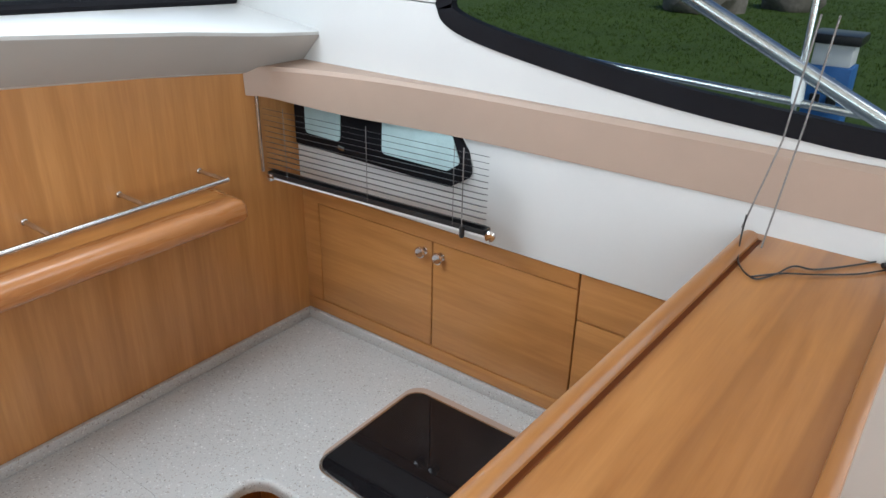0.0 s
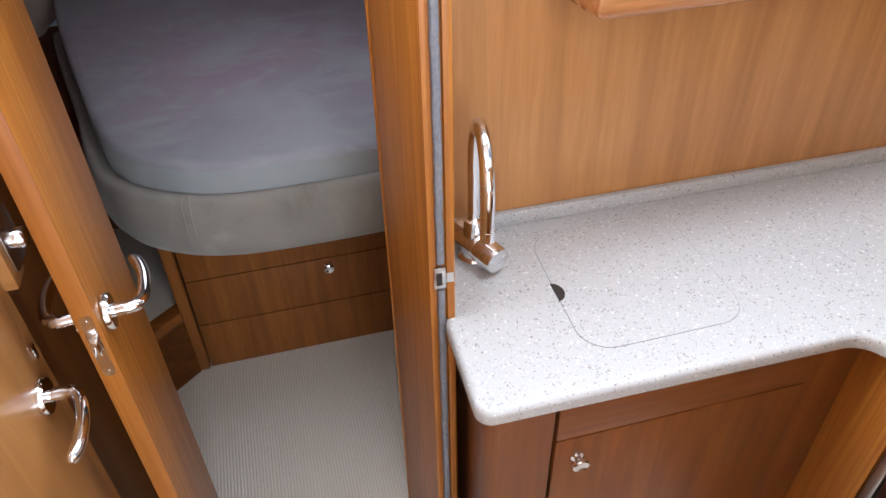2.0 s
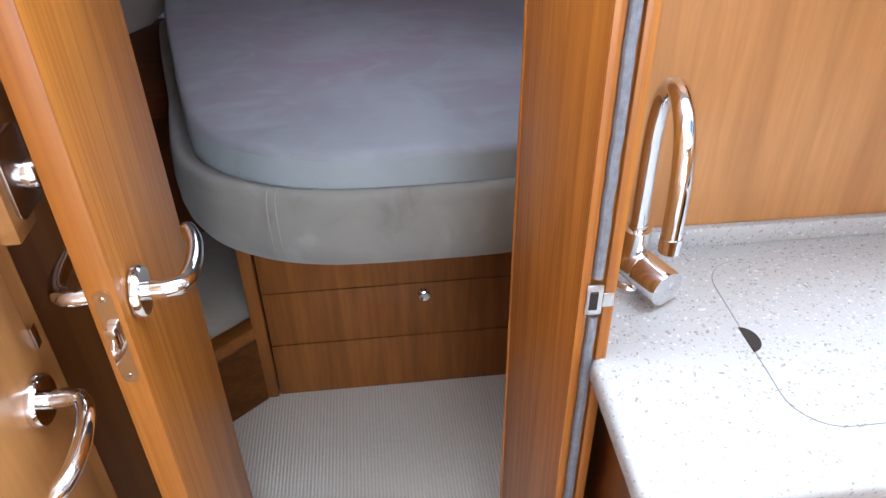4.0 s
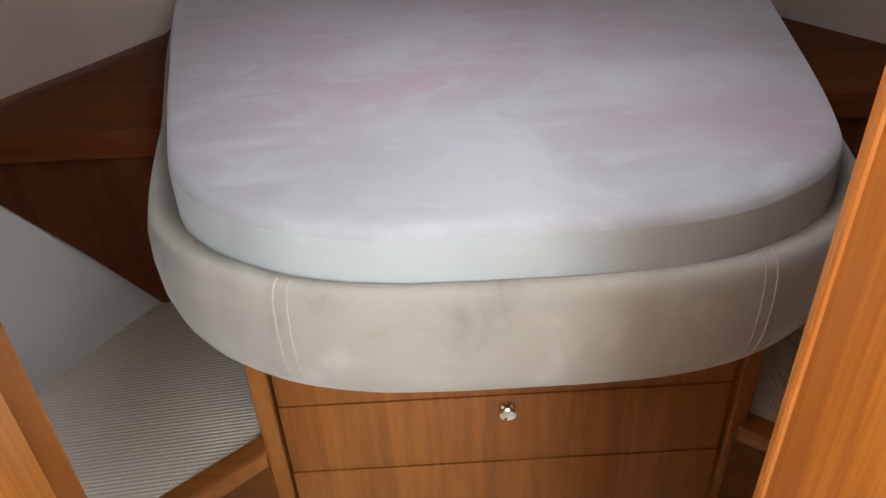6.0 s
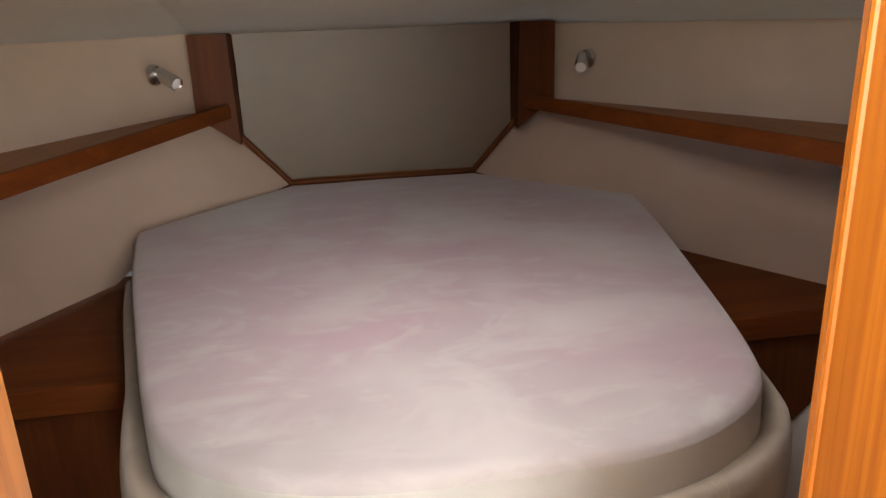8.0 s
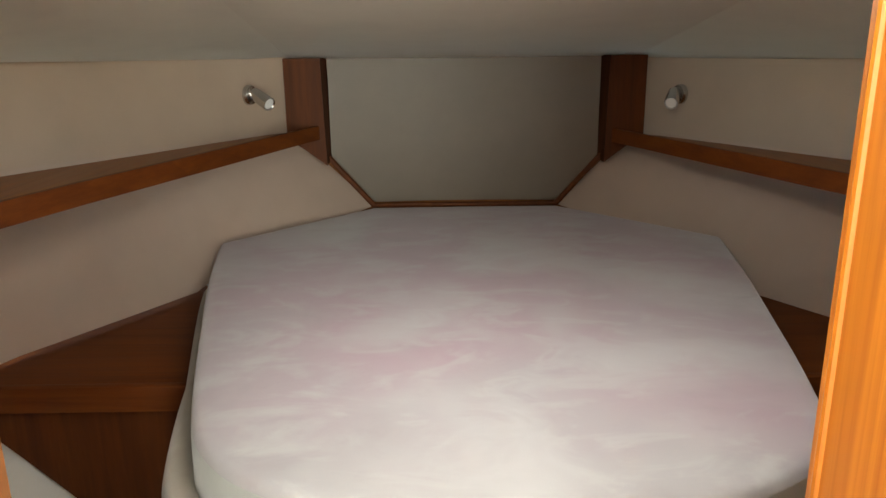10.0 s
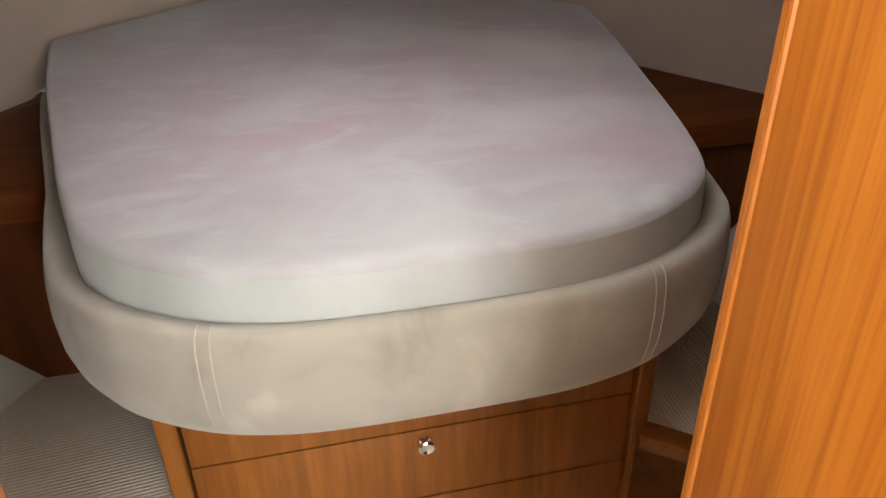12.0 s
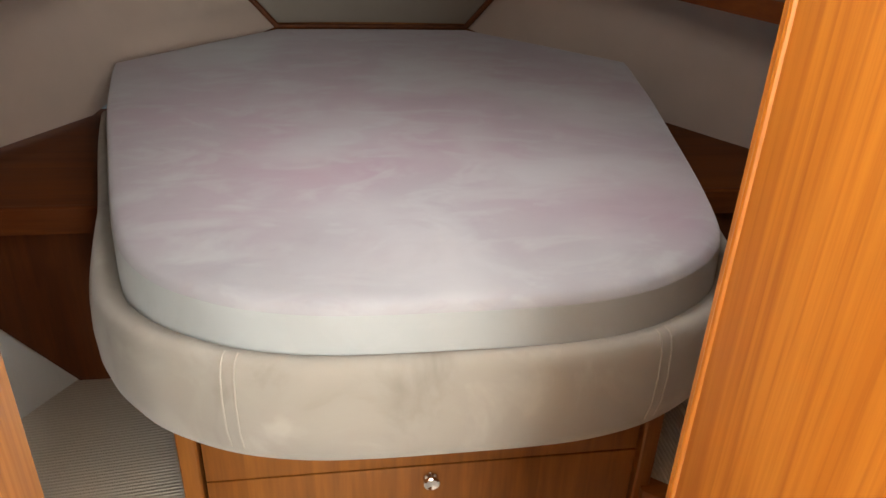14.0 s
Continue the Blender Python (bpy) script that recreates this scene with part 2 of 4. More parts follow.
def velour(name, grey, mauve, pale, deep):
    """Soft velour with brushed nap, shifting from grey at the foot to mauve headwards."""
    s = Mat(name, 0.8, spec=0.15)
    cloud = s.noise(s.mapped((1.15, 1.0, 1.0), (0, 0, 25)), 2.3, 3, 0.5, 0.3)
    streak = s.noise(s.mapped((1.0, 1.7, 1.0), (0, 0, -38)), 5.2, 5, 0.62, 0.45)
    stroke = s.noise(s.mapped((1.0, 1.5, 1.0), (0, 0, 32)), 5.5, 5, 0.60, 1.1)
    pile = s.noise(s.co, 900, 2)
    along = s.n.new("ShaderNodeSeparateXYZ")
    s.link(s.co, along.inputs[0])
    along_bed = s.n.new("ShaderNodeMath")
    along_bed.operation, along_bed.inputs[1].default_value = "MULTIPLY_ADD", 0.33
    s.link(along.outputs[1], along_bed.inputs[0]), s.link(s.noise(s.co, 1.6, 3), along_bed.inputs[2])
    c = s.ramp(along_bed.outputs[0], [(0.62, grey), (0.95, mauve)])
    c = s.mix(s.ramp(cloud, [(0.46, (0, 0, 0)), (0.68, (0.85, 0.85, 0.85))]), c, pale)
    c = s.mix(s.ramp(streak, [(0.53, (0, 0, 0)), (0.68, (0.55, 0.55, 0.55))]), c, pale)
    c = s.mix(s.ramp(streak, [(0.26, (0.4, 0.4, 0.4)), (0.40, (0, 0, 0))]), c, deep)
    c = s.mix(s.ramp(stroke, [(0.54, (0, 0, 0)), (0.64, (0.42, 0.42, 0.42)), (0.70, (0.1, 0.1, 0.1))]), c, pale)
    c = s.mix(s.ramp(stroke, [(0.30, (0.35, 0.35, 0.35)), (0.42, (0, 0, 0))]), c, deep)
    s.colour(c)
    s.set("Sheen Weight", 0.4), s.set("Sheen Roughness", 0.45), s.set("Sheen Tint", (0.93, 0.95, 0.96, 1))
    folds = s.n.new("ShaderNodeMath")
    folds.operation, folds.inputs[1].default_value = "MULTIPLY_ADD", 5.0
    s.link(streak, folds.inputs[0]), s.link(pile, folds.inputs[2])
    s.bump(folds.outputs[0], 0.35, 0.0012)
    return s.m


suede = velour("mauve_grey_velour", (0.300, 0.300, 0.318), (0.335, 0.262, 0.305), (0.385, 0.398, 0.412), (0.270, 0.244, 0.264))
# Paler copy of the velour: light from aft put into the side band's colour.
suede_lit = velour("lit_mauve_grey_velour", (0.355, 0.386, 0.388), (0.352, 0.380, 0.384), (0.405, 0.440, 0.444), (0.305, 0.325, 0.326))
taupe = Mat("taupe_suede", 0.85, spec=0.15)
blot = taupe.noise(taupe.mapped((1, 1, 0.8)), 7.5, 5, 0.55, 0.6)
tp = taupe.ramp(blot, [(0.28, (0.225, 0.208, 0.178)), (0.44, (0.295, 0.276, 0.240)), (0.55, (0.305, 0.287, 0.250)), (0.68, (0.36, 0.342, 0.304))])
taupe.colour(tp)
taupe.set("Sheen Weight", 0.35), taupe.set("Sheen Roughness", 0.5)
taupe.bump(taupe.noise(taupe.co, 900, 2), 0.3, 0.001)
taupe = taupe.m
thread = plain("cream_thread", (0.37, 0.34, 0.295), 0.7, vary=0.1)


def rib_carpet(name, turn=0.0):
    """Woven cream carpet with narrow ribs that run fore and aft."""
    c = Mat(name, 0.95, spec=0.1)
    wv = c.n.new("ShaderNodeTexWave")
    wv.bands_direction = "X"
    wv.inputs["Scale"].default_value, wv.inputs["Distortion"].default_value = 36.0, 0.08
    wv.inputs["Detail Scale"].default_value = 3.0
    c.link(c.mapped((1, 1, 1), (0, 0, turn)), wv.inputs["Vector"])
    knots = c.noise(c.mapped((1, 0.8, 1)), 330, 2)
    big = c.noise(c.co, 4, 3)
    base = c.ramp(wv.outputs["Fac"], [(0.10, (0.60, 0.555, 0.475)), (0.60, (0.74, 0.70, 0.62))])
    base = c.mix(0.35, base, c.ramp(knots, [(0.3, (0.56, 0.51, 0.43)), (0.7, (0.78, 0.74, 0.66))]))
    c.colour(c.mix(c.range(big, 0.0, 0.15), base, (0.60, 0.55, 0.47)))
    both = c.n.new("ShaderNodeMath")
    both.operation = "ADD"
    c.link(wv.outputs["Fac"], both.inputs[0]), c.link(knots, both.inputs[1])
    c.bump(both.outputs[0], 0.6, 0.0022)
    return c.m


carpet = rib_carpet("ribbed_cream_carpet")
carpet_across = rib_carpet("ribbed_cream_carpet_across", 84)
g = Mat("meadow_grass", 0.9)
g1, g2 = g.noise(g.co, 1.2, 4), g.noise(g.co, 22, 4, 0.7)
g.colour(g.mix(0.55, g.ramp(g1, [(0.3, (0.040, 0.076, 0.003)), (0.7, (0.078, 0.134, 0.005))]), g.ramp(g2, [(0.3, (0.030, 0.060, 0.002)), (0.7, (0.084, 0.144, 0.006))])))
g.bump(g2, 0.8, 0.05)
grass = g.m

# ---- mesh helpers ----


def part(name, bm, mat, parent=None, label="", sharp=0.6):
    """Links a bmesh as one mesh object, under a thing or a part if one is given."""
    bmesh.ops.recalc_face_normals(bm, faces=bm.faces)
    for f in bm.faces:
        f.smooth = True
    for e in bm.edges:
        e.smooth = len(e.link_faces) == 2 and e.calc_face_angle(0) < sharp
    me = bpy.data.meshes.new(name)
    bm.to_mesh(me)
    bm.free()
    me.materials.append(mat)
    ob = new(name, me)
    if parent:
        ob.parent = parent
        if parent.type == "EMPTY":
            ob.matrix_parent_inverse = Matrix.Translation(-parent.location)
    if label:
        tagged(ob, label)
    return ob


def thing(name, loc, label, category, group=""):
    ob = new(name)
    ob.empty_display_size = 0.05
    ob.location = loc
    return tagged(ob, label, category, group)


def built(name, bm, mat, label, category="", kind="structure", sharp=0.6):
    return tagged(part(name, bm, mat, sharp=sharp), label, category, "", kind)


def prism(pts, lo, hi, axis="z", bev=0.0, segs=2):
    """A polygon in the two other axes, pushed along one axis."""
    bm = bmesh.new()
    put = {"x": lambda a, b, c: (c, a, b), "y": lambda a, b, c: (a, c, b), "z": lambda a, b, c: (a, b, c)}[axis]
    low = [bm.verts.new(put(a, b, lo)) for a, b in pts]
    top = [bm.verts.new(put(a, b, hi)) for a, b in pts]
    n = len(pts)
    bm.faces.new(low[::-1])
    bm.faces.new(top)
    for i in range(n):
        bm.faces.new((low[i], low[(i + 1) % n], top[(i + 1) % n], top[i]))
    if bev:
        bm.normal_update()
        bmesh.ops.bevel(bm, geom=[e for e in bm.edges if e.calc_face_angle(0) > 0.5], offset=bev, segments=segs, affect="EDGES", profile=0.6)
    return bm


def box(x0, x1, y0, y1, z0, z1, bev=0.0, segs=2):
    return prism([(x0, y0), (x1, y0), (x1, y1), (x0, y1)], z0, z1, "z", bev, segs)


def rounded(pts, radii, n=7):
    """A polygon with its corners rounded, each by its own radius."""
    out = []
    m = len(pts)
    for i in range(m):
        p, a, b = Vector(pts[i]), Vector(pts[i - 1]), Vector(pts[(i + 1) % m])
        r = radii[i] if isinstance(radii, (list, tuple)) else radii
        if r <= 0:
            out.append(tuple(p))
            continue
        u, v = (a - p).normalized(), (b - p).normalized()
        half = u.angle(v) / 2
        d = r / math.tan(half)
        c = p + (u + v).normalized() * (r / math.sin(half))
        s, e = p + u * d, p + v * d
        a0, a1 = math.atan2((s - c).y, (s - c).x), math.atan2((e - c).y, (e - c).x)
        while a1 - a0 > math.pi:
            a1 -= 2 * math.pi
        while a1 - a0 < -math.pi:
            a1 += 2 * math.pi
        out += [(c.x + r * math.cos(a0 + (a1 - a0) * k / n), c.y + r * math.sin(a0 + (a1 - a0) * k / n)) for k in range(n + 1)]
    return out


def smooth_path(pts, n=8):
    """A Catmull-Rom curve through the points."""
    pts = [Vector(p) for p in pts]
    q = [pts[0] * 2 - pts[1]] + pts + [pts[-1] * 2 - pts[-2]]
    out = []
    for i in range(1, len(q) - 2):
        for k in range(n):
            t = k / n
            out.append(0.5 * (2 * q[i] + (q[i + 1] - q[i - 1]) * t + (2 * q[i - 1] - 5 * q[i] + 4 * q[i + 1] - q[i + 2]) * t * t
                              + (3 * q[i] - q[i - 1] - 3 * q[i + 1] + q[i + 2]) * t ** 3))
    return out + [pts[-1]]


def skin(rings, caps=True, closed=True):
    bm = bmesh.new()
    vs = [[bm.verts.new(p) for p in r] for r in rings]
    n = len(rings[0])
    for a, b in zip(vs, vs[1:]):
        for i in range(n if closed else n - 1):
            bm.faces.new((a[i], a[(i + 1) % n], b[(i + 1) % n], b[i]))
    if caps:
        bm.faces.new(vs[0][::-1])
        bm.faces.new(vs[-1])
    return bm


def tube(pts, r, seg=12, flat=1.0):
    """A round bar along a line of points; r is one radius or one for each point."""
    pts = [Vector(p) for p in pts]
    rings = []
    side = None
    for i, p in enumerate(pts):
        d = (pts[min(i + 1, len(pts) - 1)] - pts[max(i - 1, 0)]).normalized()
        if side is None:
            side = d.orthogonal().normalized()
        side = (side - d * side.dot(d)).normalized()
        up = d.cross(side)
        rr = r[i] if isinstance(r, (list, tuple)) else r
        rings.append([p + side * (rr * math.cos(2 * math.pi * k / seg)) + up * (rr * flat * math.sin(2 * math.pi * k / seg)) for k in range(seg)])
    return skin(rings)


def lathe(profile, at, way, seg=24):
    """A turned shape: pairs of distance along the axis and radius."""
    q = Vector((0, 0, 1)).rotation_difference(Vector(way).normalized())
    rings = [[Vector(at) + q @ Vector((max(r, 0.0004) * math.cos(2 * math.pi * k / seg), max(r, 0.0004) * math.sin(2 * math.pi * k / seg), d)) for k in range(seg)] for d, r in profile]
    return skin(rings)


def sheet(a, b, th, rows=1):
    """A strip between two lines of points, with a thickness."""
    bm = bmesh.new()
    lines = [[bm.verts.new(Vector(p).lerp(Vector(q), k / rows)) for p, q in zip(a, b)] for k in range(rows + 1)]
    for u, v in zip(lines, lines[1:]):
        for i in range(len(a) - 1):
            bm.faces.new((u[i], u[i + 1], v[i + 1], v[i]))
    bmesh.ops.solidify(bm, geom=bm.faces[:], thickness=th)
    return bm


def join(*bms):
    """Several shells of one rigid piece in one mesh."""
    out = bms[0]
    for b in bms[1:]:
        me = bpy.data.meshes.new("tmp")
        b.to_mesh(me)
        out.from_mesh(me)
        bpy.data.meshes.remove(me)
        b.free()
    return out


def mirror(pts):
    return [(-p[0], *p[1:]) for p in pts]


def knob(parent, at, way, name="knob"):
    """A chromed mushroom knob with a dimple."""
    k = part(name, lathe([(0, 0.011), (0.003, 0.011), (0.004, 0.006), (0.012, 0.006), (0.014, 0.012), (0.018, 0.0155), (0.022, 0.0150), (0.0235, 0.012), (0.0225, 0.008), (0.0215, 0.0)], at, way), chrome, parent, "polished chrome knob")
    return k


FLOOR, SALOON, SIDE = 0.01, 0.45, 1.37

# ---- structure: floors ----
built("floor", box(-1.6, 1.5, -1.2, 2.4, FLOOR - 0.05, FLOOR), carpet, "cream ribbed carpet over the cabin sole", "floor")
built("floor_saloon", box(-1.6, 1.5, -4.2, -1.47, SALOON - 0.05, SALOON), carpet, "cream carpet on the raised saloon sole", "floor")
built("companion_step", box(-0.41, 0.5, -1.47, -1.2, FLOOR, 0.23, 0.006), wood_red_x, "low wooden step down from the saloon", "step")
built("saloon_riser", box(-1.6, 1.5, -1.50, -1.47, FLOOR, SALOON - 0.05), wood_red_x, "wooden riser under the saloon sole", "step")

# ---- structure: galley walls ----
TOPW = [(0.14, 1.765), (0.64, 1.716), (0.87, 1.692), (1.21, 1.655), (1.37, 1.643)]
bm = prism([(0.17, FLOOR), (1.44, FLOOR), (1.44, 1.64)] + TOPW[::-1][0:4] + [(0.17, 1.765)], 0.0, 0.045, "y")
for v in bm.verts:
    v.co.y += (1.37 - v.co.x) * 0.011
built("wall_bulkhead", bm, wood_wall, "upright-grained cherry veneer bulkhead behind the galley", "wall")
COAM = [(-1.45, 1.66), (-0.9, 1.72), (-0.4, 1.765), (0.14, 1.766), (0.64, 1.722), (0.99, 1.690), (1.21, 1.664), (1.369, 1.650)]
coaming = built("trim_windscreen_coaming", skin([[(x, y, z + dz) for (y, dz) in ((0.02, -0.02), (-0.004, -0.004), (-0.092, 0.090), (-0.094, 0.098), (-0.084, 0.103), (0.21, 1.814 - 0.04 * (abs(x) - 0.76) - z), (0.21, 0.06), (0.05, 0.05), (0.05, -0.02))] for x, z in COAM]),
                gel, "white moulded coaming under the windscreen", "trim")
# Thin skin added over the white coaming to darken its shaded face.
part("fascia", skin([[(x, y, z + dz) for (y, dz) in ((-0.004, -0.003), (-0.0065, -0.0055), (-0.094, 0.0870), (-0.095, 0.0905), (-0.0905, 0.0885))] for x, z in COAM]), fascia_shade, coaming, "grey strip giving the coaming's face its shade")
built("wall_door_head", box(-0.45, 0.165, 0.0, 0.045, 1.70, 1.80), wood_wall, "veneered panel over the cabin doorway", "wall")
# the hull side, with the opening of the port light
built("wall_starboard_low", prism([(-1.2, FLOOR), (0.05, FLOOR), (0.05, 1.40), (-1.2, 1.40)], SIDE + 0.02, SIDE + 0.07, "x"), gel, "white hull lining beside the galley", "wall")
built("wall_starboard_mid", prism([(-4.2, SALOON), (-1.2, SALOON), (-1.2, 1.3225), (0.0, 1.3225), (0.0, 1.66), (-4.2, 1.66)], SIDE - 0.008, SIDE + 0.05, "x"), gel, "white gelcoat hull side above the galley lockers", "wall")
WIN = [(-0.463, 1.845), (-0.488, 1.806), (-0.578, 1.775), (-0.784, 1.739), (-1.021, 1.709), (-1.223, 1.694), (-1.45, 1.684), (-2.4, 1.672), (-3.8, 1.672)]
WINU = [(-3.8, 2.42), (-1.05, 2.42), (-0.75, 2.28), (-0.56, 2.06), (-0.475, 1.92)]
for s, nm in ((1, "starboard"), (-1, "port")):
    x0, x1 = (SIDE, SIDE + 0.05) if s > 0 else (-SIDE - 0.05, -SIDE)
    built(f"wall_{nm}_coaming", prism([(-4.2, 1.662), (0.3, 1.662), (0.3, 1.85)] + WIN + [(-4.2, 1.672)], x0, x1, "x"), gel, "white gelcoat coaming under the saloon side window", "wall")
    built(f"wall_{nm}_pillar", prism([(0.3, 1.853), (-0.463, 1.848), WINU[-1], WINU[-2], WINU[-3], (-1.0, 2.6), (0.0, 2.6), (0.3, 2.2)], x0, x1, "x"), gel, "white windscreen pillar", "wall")
    built(f"wall_{nm}_head", prism([(-4.2, 2.42), (-1.05, 2.42), (-0.75, 2.28), (-1.0, 2.6), (-4.2, 2.6)][::-1], x0 + 0.003, x1 + 0.003, "x"), gel, "white header over the saloon side window", "wall")
    built(f"wall_{nm}_aft", prism([(-4.2, 1.68), (-3.8, 1.68), (-3.8, 2.42), (-4.2, 2.42)], x0, x1, "x"), gel, "white aft saloon pillar", "wall")
    loop = smooth_path([(0, *p) for p in WIN], 4)[:-1] + [Vector((0, *p)) for p in WINU]
    cen = Vector((0, -2.1, 2.05))
    xi = SIDE - 0.006 if s > 0 else -SIDE - 0.014
    rim = []
    n = len(loop)
    for i, p in enumerate(loop):
        d = (loop[(i + 1) % n] - loop[i - 1]).normalized()
        inn = Vector((0, -d.z, d.y))
        if inn.dot(cen - p) < 0:
            inn = -inn
        q = p + inn * 0.042
        rim.append([(xi, p.y, p.z), (xi, q.y, q.z), (xi + 0.02, q.y, q.z), (xi + 0.02, p.y, p.z)])
    win = built(f"window_{1 if s > 0 else 2}", skin(rim + rim[:1], caps=False), black, "long saloon window in a black rubber rim", "window")
    pane = prism([(p.y, p.z) for p in loop], x0 + 0.02, x0 + 0.026, "x")
    pane = part("pane", pane, clear, win, "clear saloon window pane")
    pane.visible_shadow = False
built("wall_port_low", box(-1.42, -1.37, -4.2, -1.2, SALOON, 1.66), gel, "plain white hull side of the saloon", "wall")
built("wall_aft_low", box(-1.42, 1.42, -4.25, -4.2, SALOON - 0.05, 0.60), gel, "plain white bulkhead aft of the saloon", "wall")
built("wall_aft_port", box(-1.42, -1.15, -4.25, -4.2, 0.60, 2.6), gel, "plain white post aft of the saloon", "wall")
built("wall_aft_starboard", box(1.15, 1.42, -4.25, -4.2, 0.60, 2.6), gel, "plain white post aft of the saloon", "wall")
built("ceiling_saloon", box(-1.42, 1.42, -4.25, -0.55, 2.6, 2.66), head_white, "white saloon headliner", "ceiling")
ws = built("window_3", tube([(x, 0.215, 1.828 - 0.04 * (abs(x) - 0.76)) for x in np.linspace(-1.36, 1.36, 25)], 0.016, 10), black, "black-rimmed windscreen above the coaming", "window")
wp = part("pane", sheet([(-1.36, 0.215, 1.815), (1.36, 0.215, 1.815)], [(-1.36, -0.55, 2.6), (1.36, -0.55, 2.6)], 0.006), clear, ws, "clear raked windscreen pane")
wp.visible_shadow = False

deck = [box(-1.5, -0.25, 0.2, 2.45, 1.63, 1.68), box(0.25, 1.5, 0.2, 2.45, 1.63, 1.68), box(-0.25, 0.25, 0.87, 2.45, 1.63, 1.68), box(-0.25, 0.25, 0.2, 0.33, 1.63, 1.68)]
# Unseen opaque cover, added to stop a sun patch on the mattress.
built("added_deck_hatch", box(-0.29, 0.29, 0.29, 0.91, 1.682, 1.70, 0.004), foot_white, "unseen white hatch cover added to keep the sun off the bed", "hatch")
built("foredeck", join(*deck), gel, "white foredeck over the cabin", "deck")

# tan valance under the side coaming, curving in to the bulkhead
VAL = [(1.375, -4.2), (1.375, -1.9), (1.374, -1.4), (1.371, -0.9), (1.362, -0.5), (1.325, -0.22), (1.266, -0.05), (1.215, 0.0)]
line = smooth_path([(x, y, 0) for x, y in VAL], 5)
vz = lambda p: 1.564 + 0.036 * max(0.0, min(1.0, (p.y + 0.30) / 0.30)) ** 2
built("trim_valance", skin([[(p.x, p.y, vz(p)), (p.x - 0.016, p.y, vz(p) + 0.003), (p.x - 0.018, p.y, 1.662), (p.x - 0.010, p.y, 1.671), (max(p.x, 1.3695), p.y, 1.673), (max(p.x, 1.374), p.y, vz(p))] for p in line]), tan, "tan leatherette valance strip along the hull side", "trim")

# ---- doorway post, cabin bulkheads ----
post = built("door_post", prism([(0.128, -0.198), (0.166, -0.198), (0.166, 0.044), (0.140, 0.044), (0.0975, 0.022)], FLOOR, 1.70, "z", 0.003), wood_door, "cherry veneered post at the cabin doorway", "door post")
part("lip", prism([(0.155, -0.206), (0.168, -0.206), (0.168, -0.198), (0.155, -0.198)], FLOOR, 1.69, "z", 0.002), wood_door, post)
part("lip", prism([(0.127, -0.204), (0.138, -0.204), (0.138, -0.198), (0.127, -0.198)], FLOOR, 1.69, "z", 0.002), wood_door, post)
random.seed(3)
part("edge_bead", tube([(0.0990, 0.014, z) for z in np.linspace(FLOOR, 1.69, 3)], 0.0028, 8), wood_door, post, "cherry edge bead")
part("felt_seal", tube([(0.1465 + random.uniform(-0.0008, 0.0008), -0.201, z) for z in np.linspace(1.02, 1.69, 40)], 0.0062, 8), felt, post, "grey fuzzy draught seal")
part("felt_seal", tube([(0.1465 + random.uniform(-0.0008, 0.0008), -0.201, z) for z in np.linspace(FLOOR, 0.965, 40)], 0.0062, 8), felt, post, "grey fuzzy draught seal")
strike = part("strike_plate", join(box(0.134, 0.153, -0.2080, -0.203, 0.972, 1.014, 0.001), box(0.153, 0.166, -0.2080, -0.205, 0.982, 1.002, 0.001)), steel, post, "small chrome strike plate")
# Dark block on the plate in place of a shaded hole.
part("strike_hole_shade", box(0.138, 0.147, -0.2095, -0.207, 0.980, 1.004), gap_shade, strike)
part("end_cap", prism([(0.098, 0.014), (0.127, -0.205), (0.169, -0.205), (0.169, 0.014)], 1.70, 1.712, "z", 0.002), wood_trim_x, post, "pale end-grain cap")
built("wall_cabin_starboard", box(0.14, 1.44, 0.046, 0.07, FLOOR, 1.64), wood_red_z, "mahogany lining on the cabin side of the bulkhead", "wall")
built("wall_cabin_port", box(-1.44, -0.40, 0.075, 0.12, FLOOR, 1.70), wood_red_z, "mahogany bulkhead beside the cabin door", "wall")
built("wall_passage_port", box(-0.48, -0.423, -4.0, -0.232, FLOOR, 1.72), wood_wall, "cherry veneered partition along the passage", "wall")
built("wall_passage_recess", box(-0.60, -0.48, -0.232, 0.075, FLOOR, 1.70), wood_red_z, "dark recess behind the cabin door", "wall")

